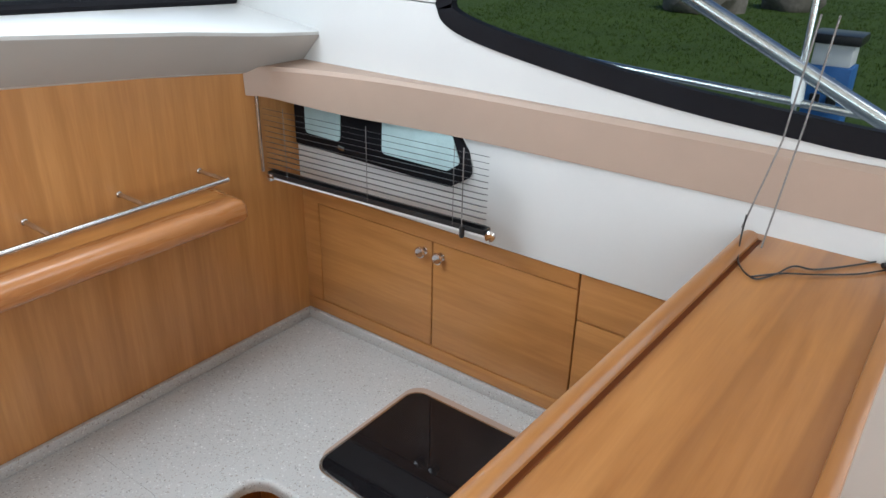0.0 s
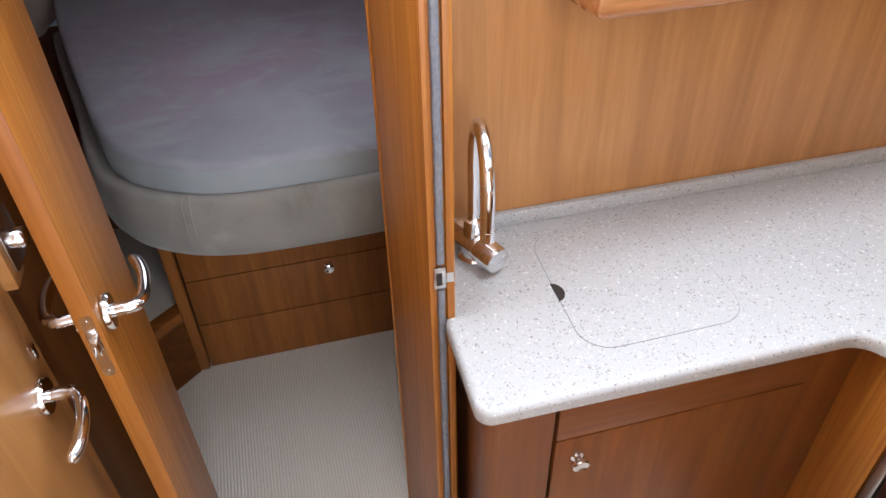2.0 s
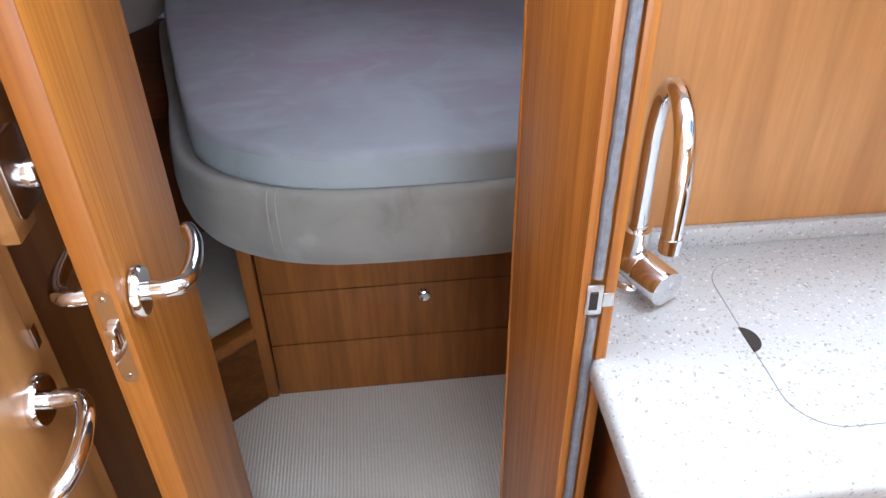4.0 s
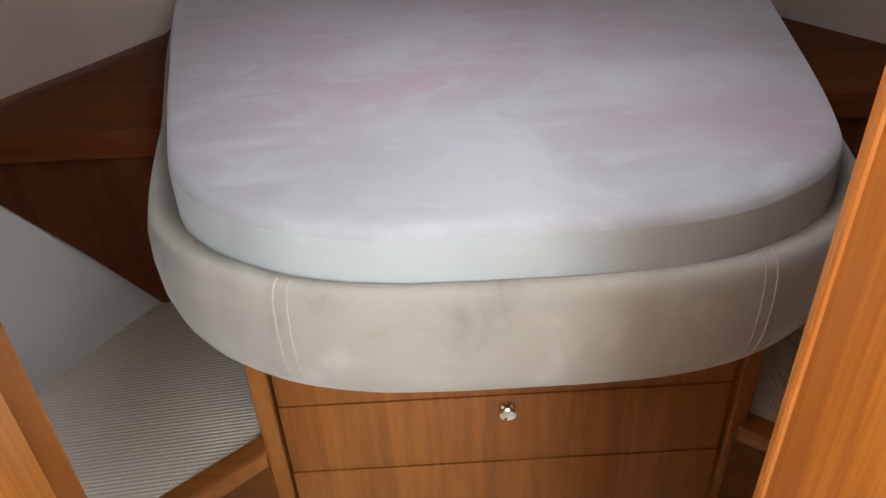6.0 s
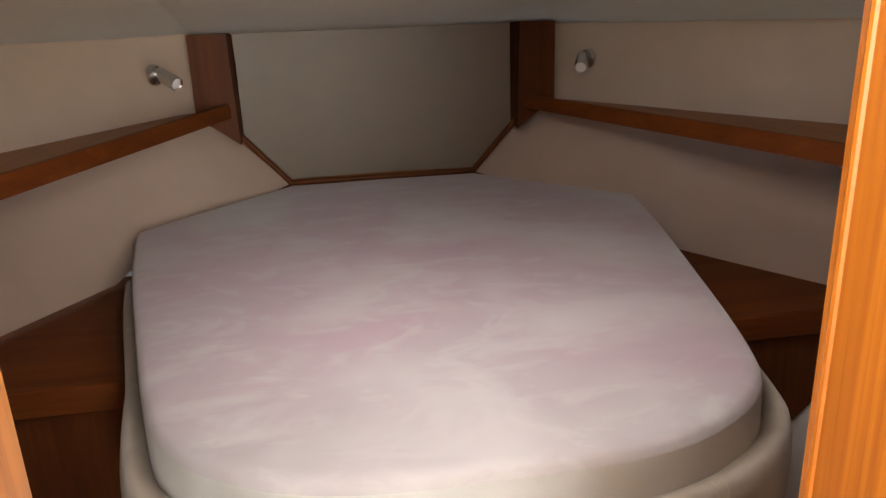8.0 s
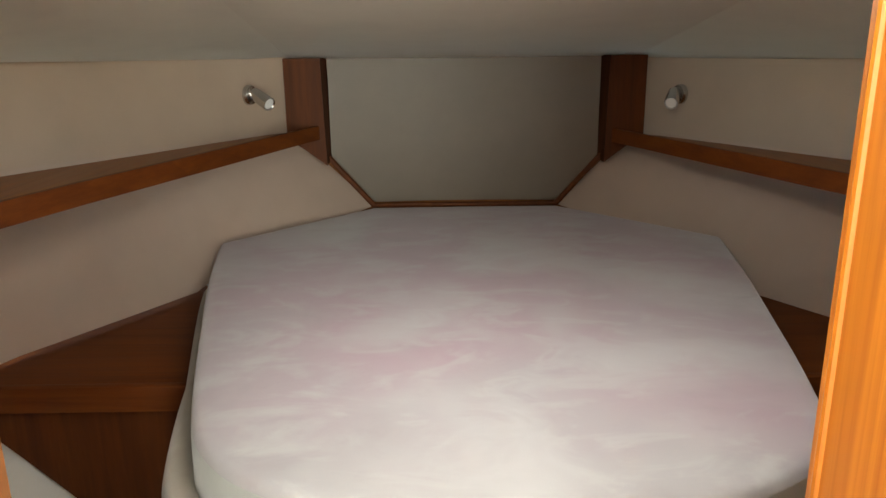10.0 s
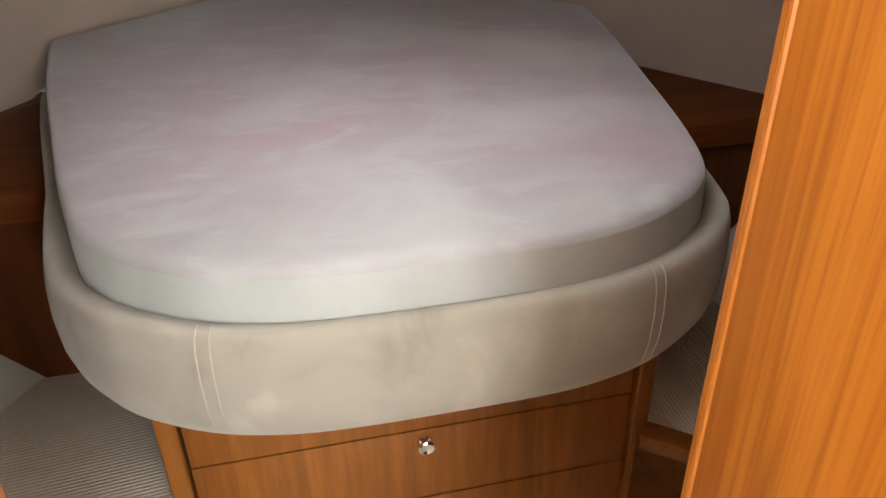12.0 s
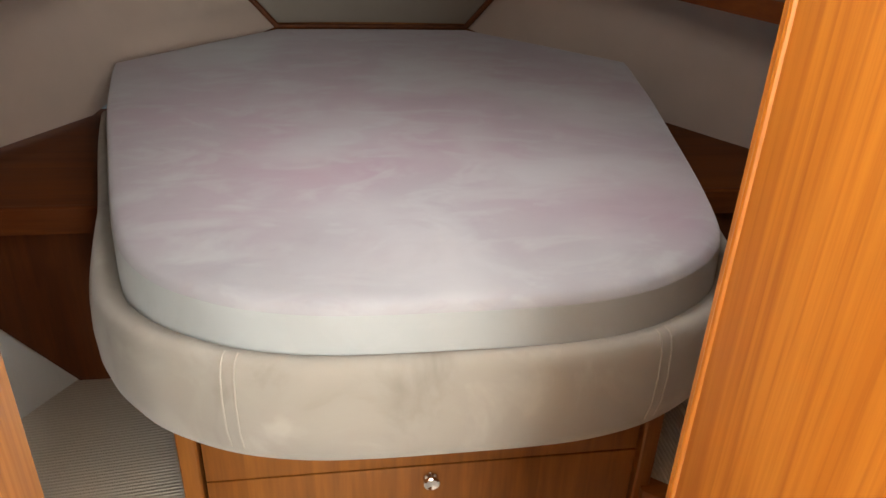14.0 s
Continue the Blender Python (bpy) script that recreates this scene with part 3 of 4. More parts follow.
# ---- structure: fore cabin hull, lockers and ceiling ----
for s, nm in ((-1, "port"), (1, "starboard")):
    def m(pts):
        return pts if s > 0 else mirror(pts)
    up = -0.010 * s
    low = m([(0.33, 2.262, 0.846), (0.56, 2.02, 0.79), (0.752, 1.80, 0.735 + up), (0.80, 1.70, 0.705 + up), (0.93, 1.48, 0.705 + up), (1.07, 1.25, 0.705 + up), (1.20, 0.95, 0.705 + up), (1.33, 0.5, 0.705 + up), (1.40, 0.12, 0.705 + up)])
    mid = m([(0.567, 2.262, 1.082), (0.66, 2.13, 1.121 + up), (0.77, 1.93, 1.121 + up), (0.88, 1.72, 1.121 + up), (1.03, 1.45, 1.121 + up), (1.17, 1.20, 1.121 + up), (1.28, 0.90, 1.121 + up), (1.36, 0.5, 1.121 + up), (1.39, 0.12, 1.121 + up)])
    high = m([(0.60, 2.20, 1.364 + up), (0.70, 2.10, 1.364 + up), (0.82, 1.90, 1.364 + up), (0.93, 1.70, 1.364 + up), (1.08, 1.42, 1.364 + up), (1.22, 1.17, 1.364 + up), (1.33, 0.87, 1.364 + up), (1.39, 0.5, 1.364 + up), (1.41, 0.12, 1.364 + up)])
    built(f"wall_hull_{nm}_low", sheet(low, mid, 0.03, 3), pad_white, "pale padded vinyl panel on the hull side under the shelf", "wall")
    built(f"wall_hull_{nm}_high", sheet(mid, high, 0.03, 2), lining, "cream vinyl hull lining above the shelf", "wall")
    foot = m([(0.735, 1.11, 0.255), (0.865, 0.90, 0.255), (0.935, 0.78, 0.255), (1.10, 0.50, 0.255), (1.28, 0.12, 0.255)])
    knee = m([(1.010, 1.11, 0.545), (1.09, 0.90, 0.545), (1.13, 0.78, 0.545), (1.24, 0.50, 0.545), (1.36, 0.12, 0.545)])
    hip = m([(1.20, 1.11, 0.735), (1.27, 0.90, 0.735), (1.30, 0.78, 0.735), (1.37, 0.50, 0.735), (1.42, 0.12, 0.735)])
    built(f"wall_hull_{nm}_foot", join(sheet(foot, knee, 0.02), sheet(knee, hip, 0.02)), foot_white, "white sloping hull panel above the carpeted step", "wall")
    # shelf with its fiddle
    inner = m([(0.492, 2.125), (0.565, 1.88), (0.655, 1.57), (0.728, 1.323), (0.80, 1.08), (0.86, 0.853), (1.03, 0.12)])
    outer = m([(0.605, 2.172), (0.66, 2.13), (0.88, 1.72), (1.03, 1.45), (1.17, 1.20), (1.29, 0.87), (1.39, 0.12)])
    z0 = 1.092 + up
    shelf = thing("shelf", (s * 0.9, 1.2, 1.10), "mahogany side shelf with a raised fiddle along the hull", "shelf", "cabin side shelves")
    part("board", prism((inner + outer[::-1])[::s], z0, z0 + 0.018), wood_red_y, shelf)
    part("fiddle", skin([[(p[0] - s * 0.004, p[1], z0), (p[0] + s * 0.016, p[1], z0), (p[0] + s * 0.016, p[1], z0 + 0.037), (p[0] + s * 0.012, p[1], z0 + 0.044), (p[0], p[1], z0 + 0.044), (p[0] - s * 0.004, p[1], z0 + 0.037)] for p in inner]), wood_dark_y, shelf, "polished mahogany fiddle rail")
    # bedside locker and carpeted step
    lock = thing("bedside_locker", (s * 0.85, 1.2, 0.22), "mahogany bedside locker with a triangular top against the hull", "locker", "bedside lockers")
    part("front", prism(m([(0.50, 0.27), (0.748, 0.27), (0.889, 0.425), (1.010, 0.545), (1.135, 0.662), (0.50, 0.662)])[::s], 1.095, 1.110, "y"), wood_dark_shade_z, lock)
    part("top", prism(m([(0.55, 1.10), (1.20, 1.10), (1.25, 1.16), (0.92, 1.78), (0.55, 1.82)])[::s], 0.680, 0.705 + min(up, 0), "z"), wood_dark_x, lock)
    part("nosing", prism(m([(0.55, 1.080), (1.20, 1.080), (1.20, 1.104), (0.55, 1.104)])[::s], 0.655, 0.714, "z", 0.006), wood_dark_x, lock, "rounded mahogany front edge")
    step = thing("carpeted_step", (s * 0.7, 0.8, FLOOR), "mahogany step beside the bed with ribbed cream carpet", "step", "bedside steps")
    part("carpet", prism(m([(0.434, 0.680), (0.589, 0.551), (0.90, 0.293), (0.90, 0.125), (1.28, 0.125), (1.12, 0.50), (0.76, 1.11), (0.434, 1.11)])[::s], 0.235, 0.272, "z", 0.004), carpet_across if s < 0 else carpet, step, "ribbed cream carpet")
    edge = m([(0.430, 0.668), (0.589, 0.536), (0.885, 0.290)])
    part("nosing", skin([[(p[0], p[1] - 0.042, 0.236), (p[0], p[1] - 0.048, 0.242), (p[0], p[1] - 0.049, 0.262), (p[0], p[1] - 0.043, 0.273), (p[0], p[1] - 0.034, 0.2765), (p[0], p[1] + 0.010, 0.277), (p[0], p[1] + 0.014, 0.273), (p[0], p[1] + 0.018, 0.236)] for p in edge]), wood_red_x, step, "rounded mahogany nosing")
    part("riser", sheet([(p[0], p[1] - 0.034, FLOOR) for p in edge], [(p[0], p[1] - 0.034, 0.236) for p in edge], 0.012), wood_red_x, step)
    part("side", box(min(s * 0.878, s * 0.89), max(s * 0.878, s * 0.89), 0.125, 0.29, FLOOR, 0.235), wood_red_y, step)
    # ceiling slopes
    crease = m([(0.60, 2.26, 1.364), (0.505, 1.2, 1.472), (0.41, 0.12, 1.60)])
    eave = m([(0.605, 2.262, 1.364 + up), (1.22, 1.2, 1.360 + up), (1.42, 0.12, 1.360 + up)])
    built(f"ceiling_{nm}", sheet(crease, eave, 0.02), head_white, "cream headliner slope over the cabin side", "ceiling")

ce = [sheet([(-0.608, 2.37, 1.352), (-0.506, 1.2, 1.472), (-0.4767, 0.87, 1.511)], [(0.608, 2.37, 1.352), (0.506, 1.2, 1.472), (0.4767, 0.87, 1.511)], 0.02, 4),
      sheet([(-0.4767, 0.87, 1.511), (-0.41, 0.12, 1.60)], [(-0.25, 0.87, 1.511), (-0.25, 0.12, 1.60)], 0.02),
      sheet([(0.25, 0.87, 1.511), (0.25, 0.12, 1.60)], [(0.4767, 0.87, 1.511), (0.41, 0.12, 1.60)], 0.02),
      sheet([(-0.25, 0.33, 1.575), (0.25, 0.33, 1.575)], [(-0.25, 0.06, 1.607), (0.25, 0.06, 1.607)], 0.02)]
built("ceiling_centre", join(*ce), head_white, "cream headliner over the bed with an opening for the assumed hatch", "ceiling")
built("wall_stem", box(-0.75, 0.75, 2.30, 2.33, 0.3, 1.45), wood_red_z, "mahogany panel at the head of the bed", "wall")

# ---- head of the bed ----
hb = thing("headboard", (0, 2.25, 0.83), "grey leatherette headboard panel in a mahogany frame", "headboard")
arc = [(x, 2.285 + 0.045 * (1 - (x / 0.47) ** 2)) for x in np.linspace(-0.47, 0.47, 15)]


def hb_low(x):
    return 0.856 if abs(x) < 0.335 else 0.856 + (abs(x) - 0.335) * 1.22


part("pad", sheet([(x, y - 0.03, hb_low(x)) for x, y in arc], [(x, y - 0.03, 1.361) for x, y in arc], 0.02, 5), grey_pad, hb, "grey curved leatherette pad", 0.9)
for s in (-1, 1):
    part("post", prism([(s * 0.470, 1.01), (s * 0.478, 1.364), (s * 0.600, 1.364), (s * 0.600, 1.10), (s * 0.55, 1.07)][::s], 2.150, 2.30, "y"), wood_dark_shade_z, hb, "mahogany post with stain and shade in its dark colour")
    part("chamfer", tube([(s * 0.325, 2.245, 0.850), (s * 0.476, 2.215, 1.03)], 0.010, 8), wood_dark_shade_z, hb)
part("sill", tube([(-0.33, 2.25, 0.850), (0.33, 2.25, 0.850)], 0.009, 8), wood_dark_shade_z, hb)

# ---- island bed ----
HALF = [(0.0, 0.437), (0.10, 0.438), (0.193, 0.445), (0.285, 0.468), (0.362, 0.507), (0.425, 0.556), (0.478, 0.628), (0.512, 0.715), (0.558, 0.880), (0.612, 1.10), (0.684, 1.40), (0.748, 1.72)]
HEAD = [(0.752, 1.775), (0.55, 2.012), (0.335, 2.252), (0.0, 2.262)]


def outline(half):
    return half + mirror(half[1:-1] if abs(half[-1][0]) < 1e-6 else half[1:])[::-1]


def inset(pts, d):
    n = len(pts)
    out = []
    for i, p in enumerate(pts):
        a, b = Vector(pts[i - 1]), Vector(pts[(i + 1) % n])
        t = (b - a).normalized()
        out.append((p[0] - t.y * d, p[1] + t.x * d))
    return out


fine = [(p.x, p.y) for p in smooth_path([(*p, 0) for p in HALF], 4)] + HEAD
ring = outline(fine)
bed = thing("island_bed", (0, 1.3, FLOOR), "island bed on a mahogany drawer base with a taupe suede surround", "bed")
def aside(x, y):
    """The foot of the bed lies a little to starboard of the stem."""
    return x + 0.009 * max(0.0, min(1.0, (1.5 - y) / 0.9))


prof = [(0.010, 0.610), (0.002, 0.622), (0.0, 0.64), (-0.002, 0.75), (0.0, 0.815), (0.003, 0.829), (0.008, 0.838), (0.017, 0.844), (0.035, 0.846)]
rings = []
for d, z in prof:
    rings.append([(aside(x, y), y, z) for x, y in inset(ring, d + 0.009)])
for k, lift in ((0.82, 0.848), (0.6, 0.849), (0.35, 0.850), (0.1, 0.850)):
    rings.append([(aside(x, y) * k, 1.3 + (y - 1.3) * k, lift) for x, y in inset(ring, 0.039)])
mattress = thing("mattress", (0, 1.3, 0.6), "mauve-grey velour mattress with rounded corners on the bed", "mattress")
part("side_band", skin(rings[:6], caps=False), suede_lit, mattress, "velour side band with light from aft in its paler colour", 0.9)
part("top_panel", skin(rings[5:]), suede, mattress, "", 0.9)

# upholstered surround: a padded wall that bulges towards the cabin
SH = [(p[0] + (p[0] * 0.070 + 0.004) * (1 - 0.62 * max(0.0, min(1.0, (p[1] - 0.64) / 0.35))), p[1] - 0.016 * max(0.0, 1 - (p[1] - 0.44) / 0.9)) for p in fine[:-4] if p[1] < 1.62]
SH[0] = (0.0, SH[0][1])
s_line = [(aside(x, y), y) for x, y in mirror(SH[1:])[::-1] + SH]


def s_ring(k, d, z):
    i = [s_line[max(k - 1, 0)], s_line[min(k + 1, len(s_line) - 1)]]
    t = (Vector(i[1]) - Vector(i[0])).normalized()
    return (s_line[k][0] - t.y * d, s_line[k][1] + t.x * d, z)


SP = [(0.040, 0.764), (0.018, 0.771), (0.009, 0.769), (0.002, 0.760), (-0.003, 0.742), (-0.006, 0.70), (-0.004, 0.650), (0.004, 0.615), (0.018, 0.588), (0.040, 0.577), (0.120, 0.572), (0.120, 0.60)]
part("surround", skin([[s_ring(k, d, z) for d, z in SP] for k in range(len(s_line))]), taupe, bed, "taupe suede bed surround", 0.9)
for xs in (-1, 1):
    for off in (0.0, 0.018):
        want = 0.009 + xs * (0.300 + off)
        k = next(i for i in range(len(s_line) - 1) if s_line[i][0] <= want <= s_line[i + 1][0])
        f = (want - s_line[k][0]) / (s_line[k + 1][0] - s_line[k][0])
        seam = [Vector(s_ring(k, d - 0.0006, z)).lerp(Vector(s_ring(k + 1, d - 0.0006, z)), f) for d, z in SP[1:8]]
        part("stitching", tube(seam, 0.0013, 6), thread, bed, "cream stitched seam")
part("plinth_deck", prism([(p[0] * 0.97, p[1] + 0.06) for p in outline(fine)][::2], 0.575, 0.60), wood_red_x, bed)
part("top_rail", box(-0.397, 0.413, 0.650, 0.668, 0.3625, 0.574, 0.0012), wood_red_z, bed)
part("bottom_panel", box(-0.397, 0.413, 0.646, 0.664, FLOOR, 0.1875, 0.0012), wood_red_z, bed)
drawer = part("drawer", box(-0.397, 0.413, 0.648, 0.668, 0.1895, 0.3605, 0.0015), wood_red_z, bed, "mahogany drawer front")
knob(drawer, (0.009, 0.648, 0.335), (0, -1, 0))
for s in (-1, 1):
    part("corner_post", box(0.008 + min(s * 0.409, s * 0.443), 0.008 + max(s * 0.409, s * 0.443), 0.634, 0.668, FLOOR, 0.574, 0.008, 3), wood_red_z, bed)
    part("side_panel", box(min(s * 0.415, s * 0.435), max(s * 0.415, s * 0.435), 0.668, 1.9, FLOOR, 0.574), wood_red_y, bed)

# ---- reading lights ----
for s, at, aim in ((-1, (-0.680, 2.004, 1.257), (0.75, -0.55, -0.42)), (1, (0.668, 2.008, 1.244), (-0.38, -0.85, -0.36))):
    rl = thing("reading_light", at, "small brushed steel reading light on the hull lining", "reading light", "reading lights")
    out = Vector((-s * 0.93, -0.36, 0))
    A = Vector(at)
    part("rose", lathe([(-0.005, 0.031), (0.004, 0.031), (0.010, 0.028), (0.012, 0.011), (0.026, 0.009)], A, out), steel, rl)
    j = A + out * 0.024
    d = Vector(aim).normalized()
    hd = part("head", lathe([(-0.018, 0.014), (-0.009, 0.0205), (0.062, 0.0215), (0.066, 0.0205), (0.061, 0.0170), (0.060, 0.0)], j, d), steel, rl)
    part("lens", lathe([(0.0615, 0.0166), (0.063, 0.015), (0.0635, 0.0)], j, d), white_paint, hd, "pale lamp lens")

# ---- cabin door and passage door ----


def lever(parent, root, out, along):
    """A chromed lever handle on a round rose."""
    R, O, A = Vector(root), Vector(out).normalized(), Vector(along).normalized()
    rose = part("rose", lathe([(0, 0.026), (0.006, 0.026), (0.009, 0.024), (0.0095, 0.010)], R, O), chrome, parent, "round chrome rose")
    pts = smooth_path([R + O * 0.008, R + O * 0.034, R + O * 0.046 + A * 0.012, R + O * 0.050 + A * 0.045, R + O * 0.046 + A * 0.080, R + O * 0.035 + A * 0.108], 5)
    part("lever", tube(pts, [0.0095] * 8 + [0.0088] * (len(pts) - 10) + [0.008, 0.005], 14), chrome, parent, "curved chrome lever")


dv = Vector((-0.342 + 0.318, 0.030 + 0.285, 0)).normalized()
dn = Vector((dv.y, -dv.x, 0))
door = built("door_1", prism([(-0.319, -0.285), (-0.350, 0.030), (-0.377, 0.027), (-0.346, -0.287)], FLOOR + 0.02, 1.69, "z", 0.0025), wood_door, "cherry veneered cabin door standing open", "door")
plate = part("lock_plate", prism(rounded([(-0.3395, 1.007), (-0.3235, 1.007), (-0.3235, 1.117), (-0.3395, 1.117)], 0.007, 4), -0.2885, -0.2850, "y"), chrome, door, "brushed steel lock faceplate")
part("latch", prism([(-0.3365, 1.054), (-0.3265, 1.054), (-0.3265, 1.080), (-0.3365, 1.080)], -0.2975, -0.2885, "y", 0.002), chrome, plate)
for z in (1.016, 1.108):
    part("screw", lathe([(0, 0.0028), (0.0008, 0.0024), (0.0009, 0.0)], (-0.3315, -0.2885, z), (0, -1, 0), 10), steel, plate)
lever(door, Vector((-0.3210, -0.240, 1.078)), dn, dv)
lever(door, Vector((-0.3490, -0.240, 1.078)), -dn, dv)
door2 = built("door_2", box(-0.4225, -0.4195, -0.92, -0.262, FLOOR + 0.02, 1.66, 0.001), wood_wall, "closed cherry veneered door in the passage partition", "door")
lever(door2, (-0.4195, -0.295, 1.000), (1, 0, 0), (0.08, -1, -0.12))
part("keep", box(-0.4195, -0.4165, -0.262, -0.252, 1.035, 1.06, 0.0008), chrome, door2)
catch = thing("door_catch", (-0.41, -0.225, 1.19), "varnished wooden block with a chrome door catch", "door catch")
part("block", prism([(-0.424, 1.138), (-0.406, 1.138), (-0.406, 1.246), (-0.424, 1.246)], -0.238, -0.196, "y", 0.003), wood_level, catch)
part("catch_plate", prism(rounded([(-0.228, 1.154), (-0.176, 1.154), (-0.176, 1.234), (-0.228, 1.234)], 0.010, 4), -0.406, -0.402, "x", 0.001), steel, catch, "dark steel catch plate")
part("catch_button", lathe([(0, 0.014), (0.014, 0.014), (0.017, 0.012), (0.018, 0.0)], (-0.402, -0.200, 1.190), (1, 0, 0), 18), chrome, catch)

# ---- galley: worktop ----
wt = thing("worktop", (0.8, -0.4, 0.87), "pale speckled solid-surface L-shaped worktop", "worktop")
ctr = rounded([(0.206, 0.0128), (0.150, -0.21), (0.146, -0.408), (0.806, -0.416), (0.816, -1.185), (1.368, -1.185), (1.368, 0.0)], [0, 0, 0.028, 0.055, 0, 0, 0], 8)
edge_profile = [(0.006, 0.868), (0.001, 0.871), (0.0, 0.876), (0.0, 0.889), (0.0015, 0.8945), (0.005, 0.8985), (0.010, 0.900), (0.014, 0.900)]
part("slab", skin([[(x, y, z) for x, y in inset(ctr, d)] for d, z in edge_profile]), stone, wt, "", 0.7)
part("upstand", prism([(0.190, 0.0), (1.354, -0.0128), (1.354, 0.0002), (0.190, 0.013)], 0.9, 0.931, "z", 0.003), stone, wt)
part("upstand", box(1.355, 1.368, -1.185, 0.0, 0.9, 0.930, 0.003), stone, wt)
lid = rounded([(0.352, -0.040), (0.344, -0.338), (0.632, -0.336), (0.628, -0.044)], 0.052, 7)
part("lid_seam", prism(inset(lid, -0.0009), 0.8985, 0.9003), cord_grey, wt, "fine dark joint round the sink lid")
part("sink_lid", prism(lid, 0.899, 0.9008), stone, wt, "speckled sink cover")
# No hole is cut; a flat dark half-disc paints its shade.
part("finger_hole_shade", prism([(0.344 + 0.018 * math.cos(a), -0.196 + 0.022 * math.sin(a)) for a in np.linspace(-1.5, 1.5, 12)], 0.9, 0.9016), gap_shade, wt, "flat dark half-disc for the shaded finger hole")

# ---- tap ----
tap = thing("tap", (0.240, -0.068, 0.9), "chrome swan-neck mixer tap on the worktop", "tap")
B = Vector((0.240, -0.068, 0.9))
part("base", lathe([(0, 0.027), (0.006, 0.027), (0.010, 0.024), (0.012, 0.021), (0.045, 0.021)], B, (0, 0, 1)), chrome, tap)
body_way = Vector((0.40, -0.91, -0.06)).normalized()
part("lever_body", lathe([(-0.050, 0.0), (-0.049, 0.019), (-0.045, 0.0225), (0.018, 0.0240), (0.020, 0.0228), (0.022, 0.0248), (0.060, 0.0256), (0.065, 0.0240), (0.0655, 0.0)], B + Vector((0, 0, 0.036)), body_way), chrome, tap, "polished chrome mixer body")
neck = smooth_path([B + Vector(p) for p in ((0.0, 0.0, 0.060), (0.0, 0.0, 0.12), (-0.002, -0.004, 0.215), (-0.005, -0.022, 0.276), (-0.010, -0.062, 0.304), (-0.015, -0.105, 0.284), (-0.018, -0.127, 0.235), (-0.019, -0.133, 0.165))], 6)
part("collar", lathe([(0.050, 0.018), (0.088, 0.018), (0.090, 0.0125), (0.096, 0.0125)], B, (0, 0, 1)), chrome, tap)
part("spout", tube(neck, 0.0112, 18), chrome, tap)
part("aerator", lathe([(0, 0.0120), (0.018, 0.0120), (0.0185, 0.008)], neck[-1] + Vector((0, 0, 0.002)), (-0.002, -0.03, -1)), chrome, tap)

# ---- hob with a folded glass lid ----
hob = thing("hob", (1.08, -0.74, 0.9), "black glass hob lid in a steel rim set in the worktop", "hob")
HO = [(0.898, -0.489), (0.865, -0.975), (1.262, -0.975), (1.265, -0.489)]
ho = rounded(HO, 0.045, 8)
part("recess_edge", prism([(x + 0.020, y + 0.010) for x, y in ho], 0.8990, 0.9012), tan, hob, "brown recess edge behind the lid")
part("rim", prism(ho, 0.899, 0.9042, "z", 0.0012, 1), steel, hob, "polished steel rim")
part("glass_lid", prism(inset(ho, 0.007), 0.900, 0.9062, "z", 0.0012, 1), glass_black, hob, "mirror-like black glass lid")
part("ring", lathe([(0, 0.010), (0.0016, 0.010), (0.0018, 0.0078), (0.0002, 0.0072)], (0.894, -0.767, 0.906), (0, 0, 1)), steel, hob, "small steel ring")

# ---- base cabinets and oven ----
sink = thing("sink_cabinet", (0.45, -0.2, FLOOR), "cherry sink cabinet with a rounded end post", "cabinet")
part("end_post", prism(rounded([(0.168, -0.372), (0.279, -0.385), (0.279, -0.05), (0.215, -0.05)], [0.035, 0, 0, 0], 6), FLOOR, 0.867), wood_sink_shade_z, sink)
part("false_drawer", box(0.283, 0.735, -0.392, -0.370, 0.768, 0.866, 0.002), wood_sink_shade_x, sink, "cherry false drawer front")
sd = part("cabinet_door", box(0.283, 0.735, -0.392, -0.370, 0.10, 0.764, 0.002), wood_sink_shade_z, sink, "cherry cabinet door")
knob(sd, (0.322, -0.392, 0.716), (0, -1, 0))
part("corner_stile", box(0.738, 0.835, -0.386, -0.368, FLOOR, 0.866, 0.002), wood_sink_shade_z, sink)
part("kick_board", box(0.2, 0.84, -0.36, -0.35, FLOOR, 0.10), wood_red_x, sink)
oc = thing("oven_cabinet", (0.9, -0.8, FLOOR), "cherry cabinet housing the oven under the hob", "cabinet")
part("stile", box(0.832, 0.848, -0.505, -0.368, FLOOR, 0.866, 0.002), wood_door, oc)
part("top_rail", box(0.832, 0.848, -1.18, -0.507, 0.845, 0.866, 0.002), wood_level, oc)
part("bottom_rail", box(0.832, 0.848, -1.18, -0.507, FLOOR, 0.39, 0.002), wood_level, oc)
part("stile", box(0.832, 0.848, -1.18, -1.03, 0.392, 0.843, 0.002), wood_door, oc)
oven = thing("oven", (0.84, -0.77, 0.40), "built-in oven with a brown glass door in a steel frame", "oven")
part("body", box(0.85, 1.25, -1.02, -0.52, 0.41, 0.84), black, oven)
for args in ((-0.535, -0.515, 0.395, 0.84), (-1.025, -1.005, 0.395, 0.84)):
    part("frame_stile", box(0.822, 0.846, args[0], args[1], args[2], args[3], 0.003), steel, oven)
part("frame_rail", box(0.822, 0.846, -1.005, -0.535, 0.822, 0.84, 0.003), steel, oven)
part("frame_rail", box(0.822, 0.846, -1.005, -0.535, 0.395, 0.413, 0.003), steel, oven)
ov_door = part("oven_door", box(0.826, 0.844, -1.003, -0.537, 0.415, 0.80, 0.002), oven_glass, oven, "dark brown oven glass")
